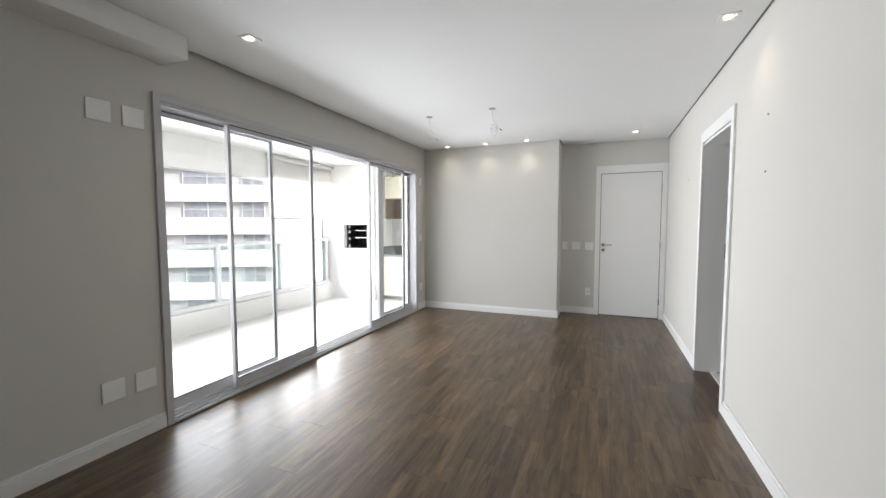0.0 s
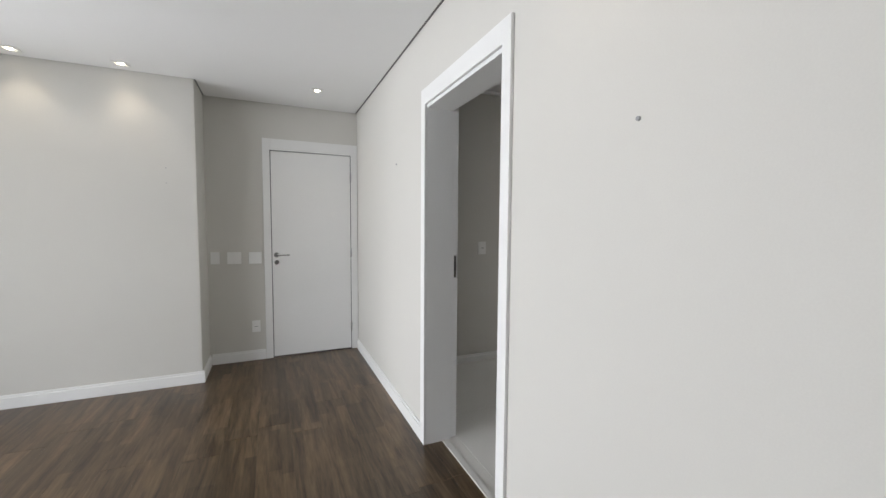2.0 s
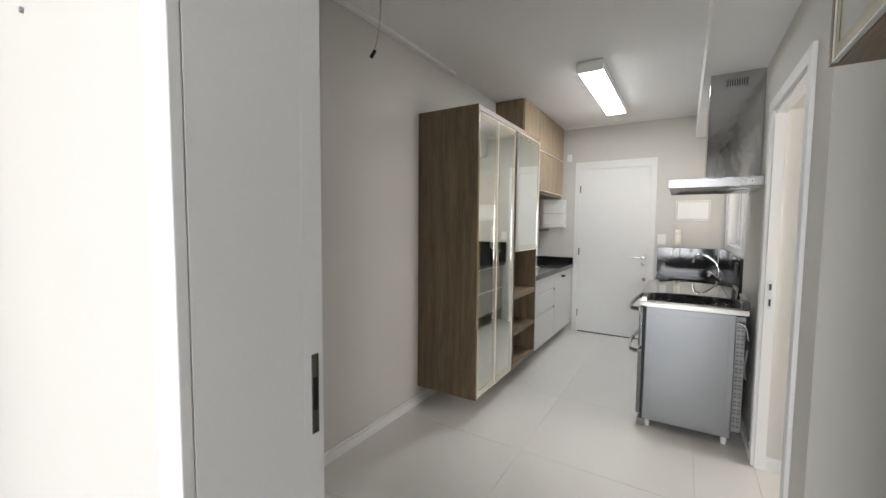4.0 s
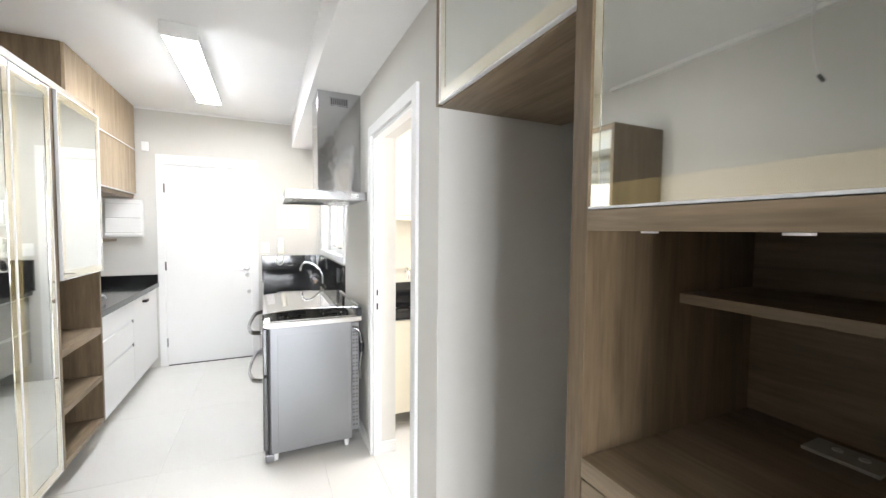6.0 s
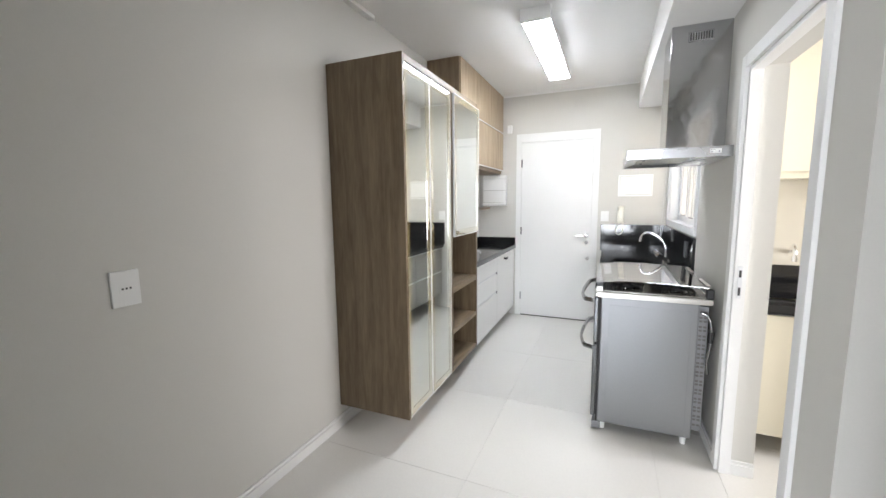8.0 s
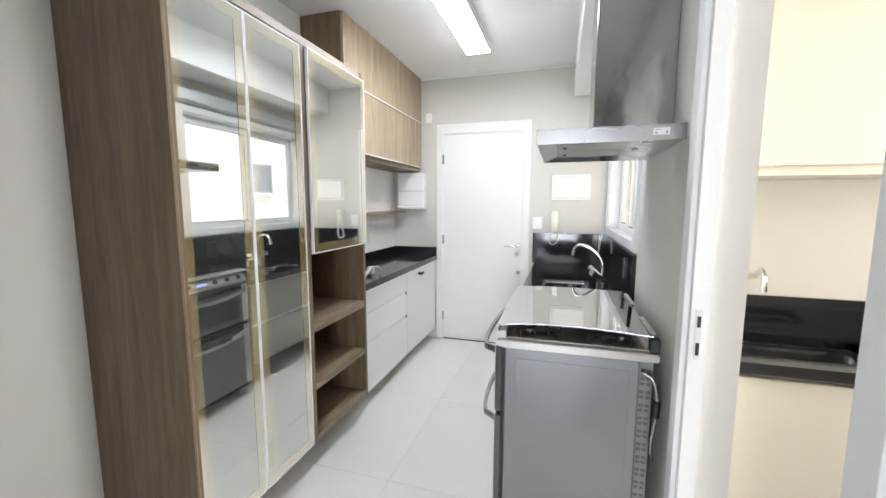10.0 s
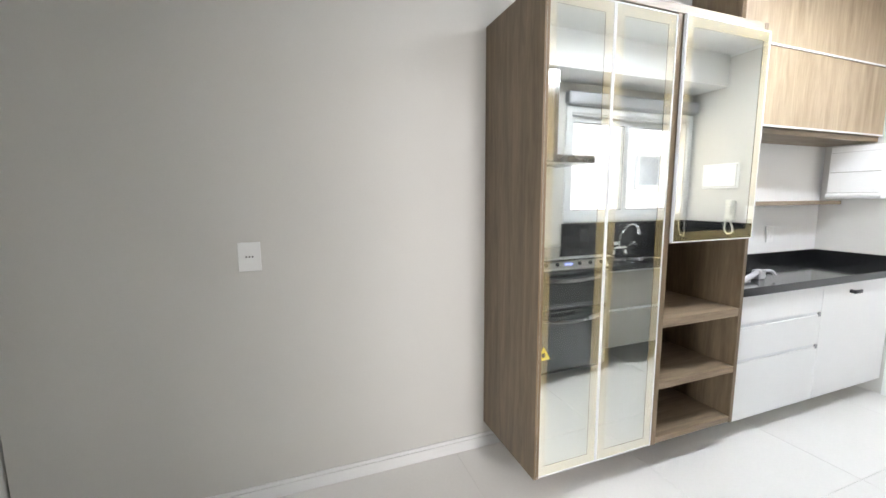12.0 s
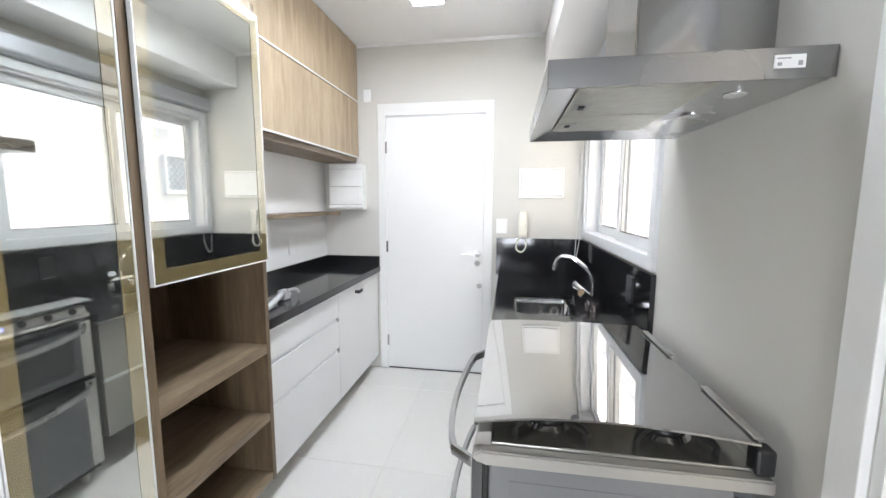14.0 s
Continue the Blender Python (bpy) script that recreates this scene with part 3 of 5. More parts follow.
w1 = thing("window_1", (WX, -0.65, 0), "grey aluminium sliding glass door, half open to the balcony", "sliding door", kind="structure")
bm = bmesh.new()
box(bm, WX - 0.15, WX + 0.022, -2.545, -2.497, 0.0, 2.195, 0.003)
box(bm, WX - 0.15, WX + 0.022, 1.215, 1.272, 0.0, 2.195, 0.003)
box(bm, WX - 0.15, WX + 0.021, -2.497, 1.215, 2.145, 2.195, 0.003)
for k in range(4):
    box(bm, WX - 0.148 + k * 0.05, WX - 0.138 + k * 0.05, -2.497, 1.215, 2.118, 2.1445)
part("window_frame", bm, PALEALU, w1)
bm = bmesh.new()
box(bm, WX - 0.15, WX + 0.03, -2.497, 1.215, 0.005, 0.02, 0.002)
for k in range(4):
    box(bm, WX - 0.148 + k * 0.05, WX - 0.142 + k * 0.05, -2.497, 1.215, 0.02, 0.034)
part("track", bm, PALEALU, w1)
door_panel(w1, WX - 0.12, -2.495, -1.46)
door_panel(w1, WX - 0.02, -2.0, -1.045)
door_panel(w1, WX - 0.02, -0.035, 0.885)
door_panel(w1, WX - 0.12, 0.33, 1.213, left=0.115)

# ---- balcony things ----
rail = thing("balcony_railing", (BX - 0.08, -1.1, 0.26), "white aluminium and glass balcony railing", "railing")
bm = box(bmesh.new(), BX - 0.12, BX - 0.04, -4.0, BY1, 1.05, 1.1, 0.006)
part("top_rail", bm, WHITEALU, rail)
part("bottom_rail", block(BX - 0.11, BX - 0.05, -4.0, BY1, 0.262, 0.32, 0.004), WHITEALU, rail)
for i in range(6):
    y = BY1 - 0.08 - i * 1.1
    part("post", block(BX - 0.11, BX - 0.05, y - 0.03, y + 0.03, 0.32, 1.05, 0.003), WHITEALU, rail)
    if i < 5:
        g = part("pane", block(BX - 0.085, BX - 0.077, y - 1.07, y - 0.03, 0.32, 1.05), RAILGLASS, rail, "greenish clear glass pane")
        g.visible_shadow = False
bl = thing("roller_blind", (BX + 0.06, 1.0, 1.4), "white fabric roller blind, half lowered", "blind")
bm = bmesh.new()
rod(bm, (BX + 0.06, 0.24, 2.37), (BX + 0.06, 1.73, 2.37), 0.035, n=20)
part("roller", bm, BLIND, bl, smooth=True)
part("fabric", block(BX + 0.024, BX + 0.027, 0.27, 1.70, 1.46, 2.37), BLIND, bl)
part("bottom_bar", block(BX + 0.014, BX + 0.037, 0.27, 1.70, 1.435, 1.462, 0.004), ALU, bl)

gr = thing("built_in_grill", (-4.97, BY1, 0.9), "black built-in barbecue grill with steel skewers", "grill")
bm = bmesh.new()
box(bm, -5.23, -4.71, BY1 + 0.45, BY1 + 0.46, 0.91, 1.35)
box(bm, -5.23, -5.22, BY1 + 0.1, BY1 + 0.45, 0.91, 1.35)
box(bm, -4.72, -4.71, BY1 + 0.1, BY1 + 0.45, 0.91, 1.35)
box(bm, -5.22, -4.72, BY1 + 0.1, BY1 + 0.45, 0.91, 0.92)
box(bm, -5.22, -4.72, BY1 + 0.1, BY1 + 0.45, 1.34, 1.35)
part("firebox", bm, CASTIRON, gr)
part("frame", ring(bmesh.new(), 1, -5.245, -4.695, 0.895, 1.365, BY1 - 0.008, BY1 - 0.001, 0.016), STEEL, gr)
for z, mat in ((1.11, STEEL), (1.24, GREYPLASTIC)):
    bm = bmesh.new()
    rod(bm, (-5.02, BY1 + 0.08, z), (-4.73, BY1 + 0.08, z), 0.008, n=10)
    part("skewer_rail", bm, mat, gr, smooth=True)
for z in (0.96, 1.09, 1.22, 1.31):
    bm = bmesh.new()
    rod(bm, (-5.11, BY1 + 0.03, z - 0.03), (-5.11, BY1 + 0.03, z + 0.02), 0.02, n=10)
    part("skewer_gear", bm, CABLE_D, gr, smooth=True)

bc = thing("balcony_base_cabinet", (-4.05, 2.2, 0), "cream laminate balcony cabinet with a bar handle", "cabinet")
part("body", block(-4.56, -3.72, 1.93, 2.48, 0.06, 0.77), OFFWHITE, bc)
for x0, x1 in ((-4.558, -4.102), (-4.098, -3.722)):
    d = part("door", block(x0, x1, 1.91, 1.929, 0.07, 0.755, 0.002), CREAM, bc)
    bm = bmesh.new()
    rod(bm, (x1 - 0.16, 1.885, 0.71), (x1 - 0.03, 1.885, 0.71), 0.006, n=10)
    part("handle", bm, STEEL, d, "steel bar handle", True)
part("plinth", block(-4.54, -3.74, 1.98, 2.46, -0.022, 0.06), GREYPLASTIC, bc)
bt = thing("balcony_worktop", (-4.1, 2.2, 0.78), "grey-green stone balcony worktop with upstand", "worktop")
bm = box(bmesh.new(), -4.578, -3.69, 1.89, 2.5, 0.771, 0.81, 0.003)
box(bm, -4.578, -3.69, 2.48, 2.5, 0.811, 0.94)
box(bm, -4.578, -4.562, 1.93, 2.48, 0.811, 0.94)
part("slab", bm, material("grey_green_stone", (0.13, 0.15, 0.15), 0.25, vary=0.15, scale=40), bt)
bu = thing("balcony_wall_cabinet", (-4.1, 2.3, 1.45), "cream wall cabinet above an open brown shelf box", "cabinet")
part("body", block(-4.56, -3.72, 2.13, 2.5, 1.82, 2.22), OFFWHITE, bu)
for x0, x1 in ((-4.558, -4.102), (-4.098, -3.722)):
    part("door", block(x0, x1, 2.111, 2.129, 1.83, 2.215, 0.002), CREAM, bu)
bm = bmesh.new()
box(bm, -4.56, -4.542, 2.14, 2.5, 1.45, 1.82)
box(bm, -3.738, -3.72, 2.14, 2.5, 1.45, 1.82)
box(bm, -4.542, -3.738, 2.14, 2.5, 1.45, 1.468)
box(bm, -4.542, -3.738, 2.48, 2.5, 1.468, 1.82)
part("shelf_box", bm, OAK_Z, bu)

# ---- outside ----
structure("ground", block(-400, 400, -400, 400, -30.2, -30.0), material("city_ground", (0.16, 0.17, 0.15), 0.9, vary=0.3, scale=0.05, grain=1), "distant city ground far below", "ground")
U, V = Vector((0.88, 0.475, 0)), Vector((0.475, -0.88, 0))
ORIGIN = Vector((-27.3, 23.6, 0))


def slanted(bm, u0, u1, v0, v1, z0, z1):
    n0 = len(bm.verts)
    box(bm, u0, u1, v0, v1, z0, z1)
    bm.verts.ensure_lookup_table()
    for v in bm.verts[n0:]:
        c = v.co.copy()
        v.co = ORIGIN + U * c.x + V * c.y + Vector((0, 0, c.z))
    return bm


ab = thing("apartment_building", ORIGIN + Vector((-14, -7, -30)), "white apartment tower with grey window bands", "building")
bm = bmesh.new()
slanted(bm, -30, 0, -14, -0.25, -30, 16)
part("wall", bm, FACADE_GREY, ab)
STOREY = 2.95
for k in range(-6, 5):
    z = 1.25 + k * STOREY
    part("spandrel", slanted(bmesh.new(), -30, 0.02, -0.25, 0.0, z - 0.75, z + 0.75), FACADE, ab)
    u = -1.4
    for i, (gap, wide) in enumerate(((0.9, 2.0), (0.8, 4.2), (2.6, 1.9), (1.9, 2.1), (1.7, 2.1), (1.7, 2.1), (1.7, 2.1))):
        u -= gap
        w = part("window", slanted(bmesh.new(), u - wide, u, -0.26, -0.2, z + 0.78, z + STOREY - 0.78), FARGLASS, ab)
        bm = bmesh.new()
        for a in (u - wide, u - wide / 2 - 0.04, u - 0.08):
            slanted(bm, a, a + 0.08, -0.2, -0.16, z + 0.78, z + STOREY - 0.78)
        slanted(bm, u - wide, u, -0.2, -0.17, z + 1.45, z + 1.53)
        part("frame", bm, FACADE_GREY, w)
        u -= wide
part("pier", slanted(bmesh.new(), -1.4, 0.01, -0.24, -0.02, -30, 16), FACADE, ab)
nb = thing("neighbour_wall", (5, -6.2, -30), "white rendered wall across the light well", "building")
part("wall", block(0.5, 48, -6.6, -6.2, -30, 9), FACADE, nb)
w = part("window", block(9.85, 10.6, -6.205, -6.18, 1.68, 2.48), FARGLASS, nb)
part("frame", ring(bmesh.new(), 1, 9.8, 10.65, 1.63, 2.53, -6.2, -6.14, 0.06), WHITEALU, w)
part("sill", block(9.78, 10.67, -6.2, -6.1, 1.59, 1.63), STONE_SILL, w)
vt = part("vent_cover", ring(bmesh.new(), 1, 9.68, 10.02, 2.86, 3.1, -6.2, -6.17, 0.03), WHITEALU, nb, "white louvred vent cover")
for k in range(5):
    part("louvre", block(9.71, 9.99, -6.2, -6.18, 2.9 + k * 0.036, 2.916 + k * 0.036), WHITEALU, vt)


# ---- ceiling spots ----
def spot(x, y, lit=True):
    s = thing("recessed_spotlight", (x, y, LCEIL), "square white recessed ceiling spotlight, switched on", "ceiling light", "living room spots")
    part("trim", ring(bmesh.new(), 2, x - 0.05, x + 0.05, y - 0.05, y + 0.05, LCEIL - 0.006, LCEIL - 0.0005, 0.018), WHITE, s)
    bm = bmesh.new()
    rod(bm, (x, y, LCEIL - 0.0045), (x, y, LCEIL - 0.001), 0.02, n=20)
    part("bulb", bm, BULB, s, "warm lit bulb", True)
    data = bpy.data.lights.new("spotlight_beam", "SPOT")
    data.energy, data.color, data.spot_size, data.spot_blend, data.shadow_soft_size = SPOT_POWER, (1.0, 0.86, 0.66), radians(110), 1.0, 0.025
    ob = new("spotlight_beam", data)
    ob.matrix_world = look((x, y, LCEIL - 0.012), (x, y, 0))


SPOT_POWER = 3.0
for x, y in ((-2.915, -2.295), (-0.183, -1.441), (-3.037, 1.41), (-2.44, 1.41), (-1.84, 1.41), (-0.46, 1.41)):
    spot(x, y)
bs = thing("balcony_downlight", (-4.6, 0.2, 2.42), "small round white balcony downlight, switched on", "ceiling light")
for x, y in ((-4.6, 0.2), (-4.6, -2.0)):
    bm = bmesh.new()
    rod(bm, (x, y, 2.412), (x, y, 2.419), 0.05, n=20)
    part("trim", bm, WHITE, bs, smooth=True)
    bm = bmesh.new()
    rod(bm, (x, y, 2.409), (x, y, 2.4118), 0.03, n=20)
    part("bulb", bm, BULB, bs, smooth=True)


# ---- loose cables on the living room ceiling ----
def pendant_wire(x, y, loops, drop):
    t = thing("hanging_cable", (x, y, LCEIL), "loose coiled cable hanging from a ceiling hole", "cable", "ceiling cables")
    bm = bmesh.new()
    rod(bm, (x, y, LCEIL - 0.006), (x, y, LCEIL - 0.001), 0.034, n=20)
    part("hole_cover", bm, GREYPLASTIC, t, "dark round cable hole", True)
    pts = [(x, y, LCEIL - 0.005), (x + 0.004, y, LCEIL - 0.08)]
    for i in range(loops * 8):
        a = i * math.pi / 4
        pts.append((x + 0.02 + 0.032 * math.sin(a), y + 0.01 * math.cos(a * 0.7), LCEIL - 0.12 - drop * 0.3 + 0.045 * math.cos(a) - 0.004 * i))
    pts += [(x + 0.05, y + 0.01, LCEIL - drop), (x + 0.09, y - 0.01, LCEIL - drop - 0.03)]
    bm = bmesh.new()
    tube(bm, pts, 0.0032, 8, 4)
    part("cable", bm, CABLE_W, t, "thin white cable", True)
    bm = bmesh.new()
    rod(bm, (x + 0.085, y - 0.008, LCEIL - drop - 0.024), (x + 0.105, y - 0.016, LCEIL - drop - 0.042), 0.005, n=8)
    part("cable_end", bm, CABLE_D, t, "dark taped cable end", True)


pendant_wire(-1.889, -0.245, 2, 0.19)
pendant_wire(-2.608, -0.205, 1, 0.22)


# ---- switch and socket plates ----
def plate(axis, w, sign, u, z, width, height, kind, name="wall_switch", label="", mat=None):
    """A plate on the plane w across axis; sign: the way into the room."""
    mat = mat or PLASTIC
    def b(bm, u0, u1, z0, z1, d0, d1, bev=0.0):
        a, c = sorted((w + sign * d0, w + sign * d1))
        return box(bm, *((a, c, u0, u1) if axis == 0 else (u0, u1, a, c)), z0, z1, bev)
    at = (w, u, z) if axis == 0 else (u, w, z)
    t = thing(name, at, label, "socket" if "socket" in name else "switch" if "switch" in name else "cover plate")
    part("plate", b(bmesh.new(), u - width / 2, u + width / 2, z - height / 2, z + height / 2, 0.0005, 0.009, 0.002), mat, t)
    if kind == "socket":
        f = part("socket_face", b(bmesh.new(), u - 0.022, u + 0.022, z - 0.013, z + 0.013, 0.009, 0.011, 0.001), mat, t)
        bm = bmesh.new()
        for d in (-0.012, 0, 0.012):
            a, c = w + sign * 0.0105, w + sign * 0.0125
            rod(bm, *(((a, u + d, z), (c, u + d, z)) if axis == 0 else ((u + d, a, z), (u + d, c, z))), 0.0035, n=8)
        part("socket_holes", bm, BLACKPLASTIC, f)
    elif kind == "switch":
        for d in (-0.016, 0.016):
            part("rocker", b(bmesh.new(), u + d - 0.0145, u + d + 0.0145, z - 0.024, z + 0.024, 0.009, 0.012, 0.002), mat, t)
    return t


plate(1, EY, -1, -1.346, 1.027, 0.075, 0.115, "blank", "blank_plate", "white blank cover plate on the wall")
plate(1, EY, -1, -1.185, 1.024, 0.12, 0.115, "switch", "wall_switch", "white double wall switch beside the entrance door")
plate(1, EY, -1, -1.003, 1.021, 0.115, 0.115, "blank", "blank_plate", "white square cover plate on the wall")
plate(1, EY, -1, -1.008, 0.339, 0.075, 0.115, "socket", "wall_socket", "white wall socket above the skirting")
plate(0, WX, 1, -2.835, 2.0, 0.12, 0.12, "blank", "blank_plate", "white square cover plate high on the wall")
plate(0, WX, 1, -2.655, 2.0, 0.12, 0.12, "blank", "blank_plate", "white square cover plate high on the wall")
plate(0, WX, 1, -2.835, 0.36, 0.12, 0.12, "blank", "blank_plate", "white square cover plate low on the wall")
plate(0, WX, 1, -2.655, 0.36, 0.12, 0.12, "blank", "blank_plate", "white square cover plate low on the wall")
for z in (2.02, 1.14, 0.36):
    plate(0, WX, 1, 1.40, z, 0.075, 0.115, "blank", "wall_switch", "white wall plate beside the balcony door")
plate(1, KYL, -1, 1.047, 1.132, 0.088, 0.124, "socket", "wall_socket", "white wall socket with three holes")
plate(0, KX1, -1, -0.355, 1.231, 0.085, 0.115, "switch", "wall_switch", "white wall switch beside the intercom")

plate(0, -4.58, 1, 2.0, 1.15, 0.085, 0.12, "blank", "blank_plate", "white cover plate above the balcony worktop")
plate(1, 2.5, -1, -4.49, 1.15, 0.085, 0.12, "switch", "wall_socket", "white wall socket above the balcony worktop")

# screw anchors left in the walls
for n, (x, y, z) in enumerate(((0, -1.52, 1.94), (0, -1.52, 1.632), (0, 0.55, 1.80))):
    t = thing("wall_anchor", (x, y, z), "small grey plastic screw plug in the painted wall", "wall plug", "wall plugs")
    bm = bmesh.new()
    rod(bm, (x - 0.006, y, z), (x - 0.0005, y, z), 0.006, n=10)
    part("plug", bm, GREYPLASTIC, t, smooth=True)
for x, z in ((-1.62, 1.68), (-1.62, 1.80)):
    t = thing("wall_anchor", (x, NY, z), "small grey plastic screw plug in the painted wall", "wall plug", "wall plugs")
    bm = bmesh.new()
    rod(bm, (x, NY - 0.006, z), (x, NY - 0.0005, z), 0.004, n=10)
    part("plug", bm, GREYPLASTIC, t, smooth=True)


# ---- kitchen: tall glass-door cabinet on the long wall ----
def glass_door(parent, x0, x1, z0, z1, y, sign):
    """A framed mirror-glass door on the plane y; sign: the way into the room."""
    def yy(a, b):
        return sorted((y + sign * a, y + sign * b))
    f = part("door", ring(bmesh.new(), 1, x0, x1, z0, z1, *yy(0.001, 0.016), 0.0048), WHITEALU, parent, "glass door in a white aluminium frame")
    part("glass", block(x0 + 0.0048, x1 - 0.0048, *yy(0.006, 0.012), z0 + 0.0048, z1 - 0.0048), MIRRORGLASS, f, "reflective glass")
    part("glass_band", ring(bmesh.new(), 1, x0 + 0.0053, x1 - 0.0053, z0 + 0.0053, z1 - 0.0053, *yy(0.0125, 0.0135), 0.042), GLASSBAND, f, "cream back-painted band round the glass")
    return f


TX0, TX1, TZ0, TZ1, TY = 2.158, 3.430, 0.142, 2.201, 0.65
tc = thing("tall_cabinet", ((TX0 + TX1) / 2, KYL, TZ0), "oak wall-hung cabinet with reflective glass doors and open shelves", "cabinet")
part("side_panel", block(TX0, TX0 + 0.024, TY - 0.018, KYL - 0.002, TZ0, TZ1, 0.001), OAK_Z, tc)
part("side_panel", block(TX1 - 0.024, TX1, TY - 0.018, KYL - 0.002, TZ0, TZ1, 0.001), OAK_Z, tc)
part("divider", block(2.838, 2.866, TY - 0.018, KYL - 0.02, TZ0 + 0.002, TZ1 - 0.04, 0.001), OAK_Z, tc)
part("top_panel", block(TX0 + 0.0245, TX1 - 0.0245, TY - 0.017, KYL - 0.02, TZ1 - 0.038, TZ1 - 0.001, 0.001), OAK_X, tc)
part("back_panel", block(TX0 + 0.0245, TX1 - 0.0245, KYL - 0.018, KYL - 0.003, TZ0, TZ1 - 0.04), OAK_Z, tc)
part("bottom_panel", block(TX0 + 0.0245, 2.8375, TY - 0.001, KYL - 0.02, TZ0, TZ0 + 0.02), OAK_X, tc)
for z0, z1 in ((0.147, 0.178), (0.432, 0.466), (0.745, 0.788), (1.155, 1.18)):
    part("shelf", block(2.8665, TX1 - 0.0245, TY - 0.0165, KYL - 0.02, z0, z1, 0.001), OAK_X, tc)
glass_door(tc, TX0 + 0.008, 2.493, TZ0 + 0.005, 2.155, TY - 0.002, -1)
glass_door(tc, 2.496, 2.835, TZ0 + 0.005, 2.155, TY - 0.002, -1)
glass_door(tc, 2.868, 3.426, 1.160, 2.157, TY - 0.019, -1)

# ---- upper oak cabinets ----
UX0, UX1, UY, UZ0, UZ1 = 3.527, KX1 - 0.004, 0.829, 1.735, KCEIL - 0.004
uc = thing("upper_cabinet", ((UX0 + UX1) / 2, KYL, UZ0), "oak wall cabinet with two wide lift-up doors", "cabinet")
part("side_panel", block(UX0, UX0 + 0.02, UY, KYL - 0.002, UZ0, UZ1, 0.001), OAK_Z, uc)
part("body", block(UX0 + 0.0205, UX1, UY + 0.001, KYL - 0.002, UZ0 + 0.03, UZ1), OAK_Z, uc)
part("bottom_panel", block(UX0 + 0.0205, UX1, UY + 0.004, KYL - 0.002, UZ0, UZ0 + 0.029, 0.001), OAK_X, uc)
for z0, z1 in ((UZ0 + 0.035, 2.2025), (2.2085, UZ1 - 0.004)):
    for x0, x1 in ((UX0 + 0.002, UX1 - 0.012),):
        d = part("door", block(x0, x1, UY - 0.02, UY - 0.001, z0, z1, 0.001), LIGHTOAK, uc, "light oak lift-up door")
        part("profile", block(x0, x1, UY - 0.0225, UY - 0.0195, z0 - 0.001, z0 + 0.009), WHITEALU, d, "thin pale aluminium edge profile")
part("shadow_gap", block(UX0 + 0.004, UX1 - 0.014, UY - 0.004, UY, 2.203, 2.208), GASKET, uc)
ws = thing("wall_shelf", (4.2, KYL, 1.31), "oak wall shelf above the worktop", "shelf")
part("board", block(TX1 + 0.002, 4.935, 0.96, KYL - 0.014, 1.312, 1.338, 0.001), OAK_X, ws)
structure("splash_panel", block(TX1 + 0.002, KX1, KYL - 0.012, KYL, 0.966, UZ0), WHITE, "white glossy splash panel", "wall panel")
plate(1, KYL - 0.012, -1, 4.44, 1.10, 0.075, 0.115, "switch", "wall_socket", "white double wall socket above the worktop")
mb = thing("meter_box", (KX1, 0.89, 1.35), "white plastic box with hinged flaps on the wall", "cover box")
part("body", block(KX1 - 0.09, KX1 - 0.001, 0.755, 1.037, 1.352, 1.717, 0.004), PLASTIC, mb)
for z0, z1 in ((1.395, 1.535), (1.54, 1.675)):
    # taupe sheet behind each flap paints the shade line at its edge
    part("flap_gap_shade", block(KX1 - 0.0912, KX1 - 0.0895, 0.760, 1.032, z0 - 0.002, z1 + 0.002), TAUPE, mb)
    part("flap", block(KX1 - 0.096, KX1 - 0.0914, 0.757, 1.035, z0, z1, 0.002), PLASTIC, mb)
bm = bmesh.new()
rod(bm, (KX1 - 0.085, 0.747, 1.372), (KX1 - 0.085, 1.04, 1.372), 0.017, n=16)
part("lower_lip", bm, PLASTIC, mb, smooth=True)
hc = thing("hinge_cap", (KX1, 0.70, 2.2), "small white plastic sensor box on the wall", "sensor")
part("cap", block(KX1 - 0.03, KX1 - 0.001, 0.70, 0.755, 2.21, 2.30, 0.004), PLASTIC, hc)

# ---- long-wall base cabinet and worktop ----
BF = 0.665
lc = thing("base_cabinet", (4.2, KYL, 0.1), "white wall-hung base cabinet with three drawers and a door", "cabinet")
part("body", block(3.46, KX1 - 0.006, BF + 0.02, KYL - 0.002, 0.105, 0.836), OFFWHITE, lc)
for z0, z1 in ((0.11, 0.452), (0.472, 0.655), (0.675, 0.832)):
    d = part("drawer", block(3.462, 4.211, BF, BF + 0.0195, z0, z1, 0.0015), WHITE, lc)
    if z0 < 0.6:
        part("finger_pull", block(3.475, 4.185, BF + 0.006, BF + 0.0195, z1 + 0.001, z1 + 0.019), WHITEALU, d, "white recessed finger pull")
        part("pull_end", block(4.187, 4.209, BF - 0.003, BF + 0.006, z1 - 0.012, z1 + 0.014, 0.001), GREYPLASTIC, d, "grey end cap")
dr = part("door", block(4.215, KX1 - 0.008, BF, BF + 0.0195, 0.11, 0.832, 0.0015), WHITE, lc)
bm = bmesh.new()
rod(bm, (4.50, BF, 0.775), (4.50, BF - 0.02, 0.775), 0.012, n=14)
box(bm, 4.49, 4.57, BF - 0.032, BF - 0.018, 0.762, 0.786, 0.005)
part("knob", bm, BLACKPLASTIC, dr, "black turn knob", True)
lw = thing("long_worktop", (4.2, 0.87, 0.84), "polished black granite worktop with upstand", "worktop")
part("slab", block(TX1 + 0.003, KX1 - 0.001, 0.642, KYL - 0.001, 0.838, 0.884, 0.003), GRANITE, lw)
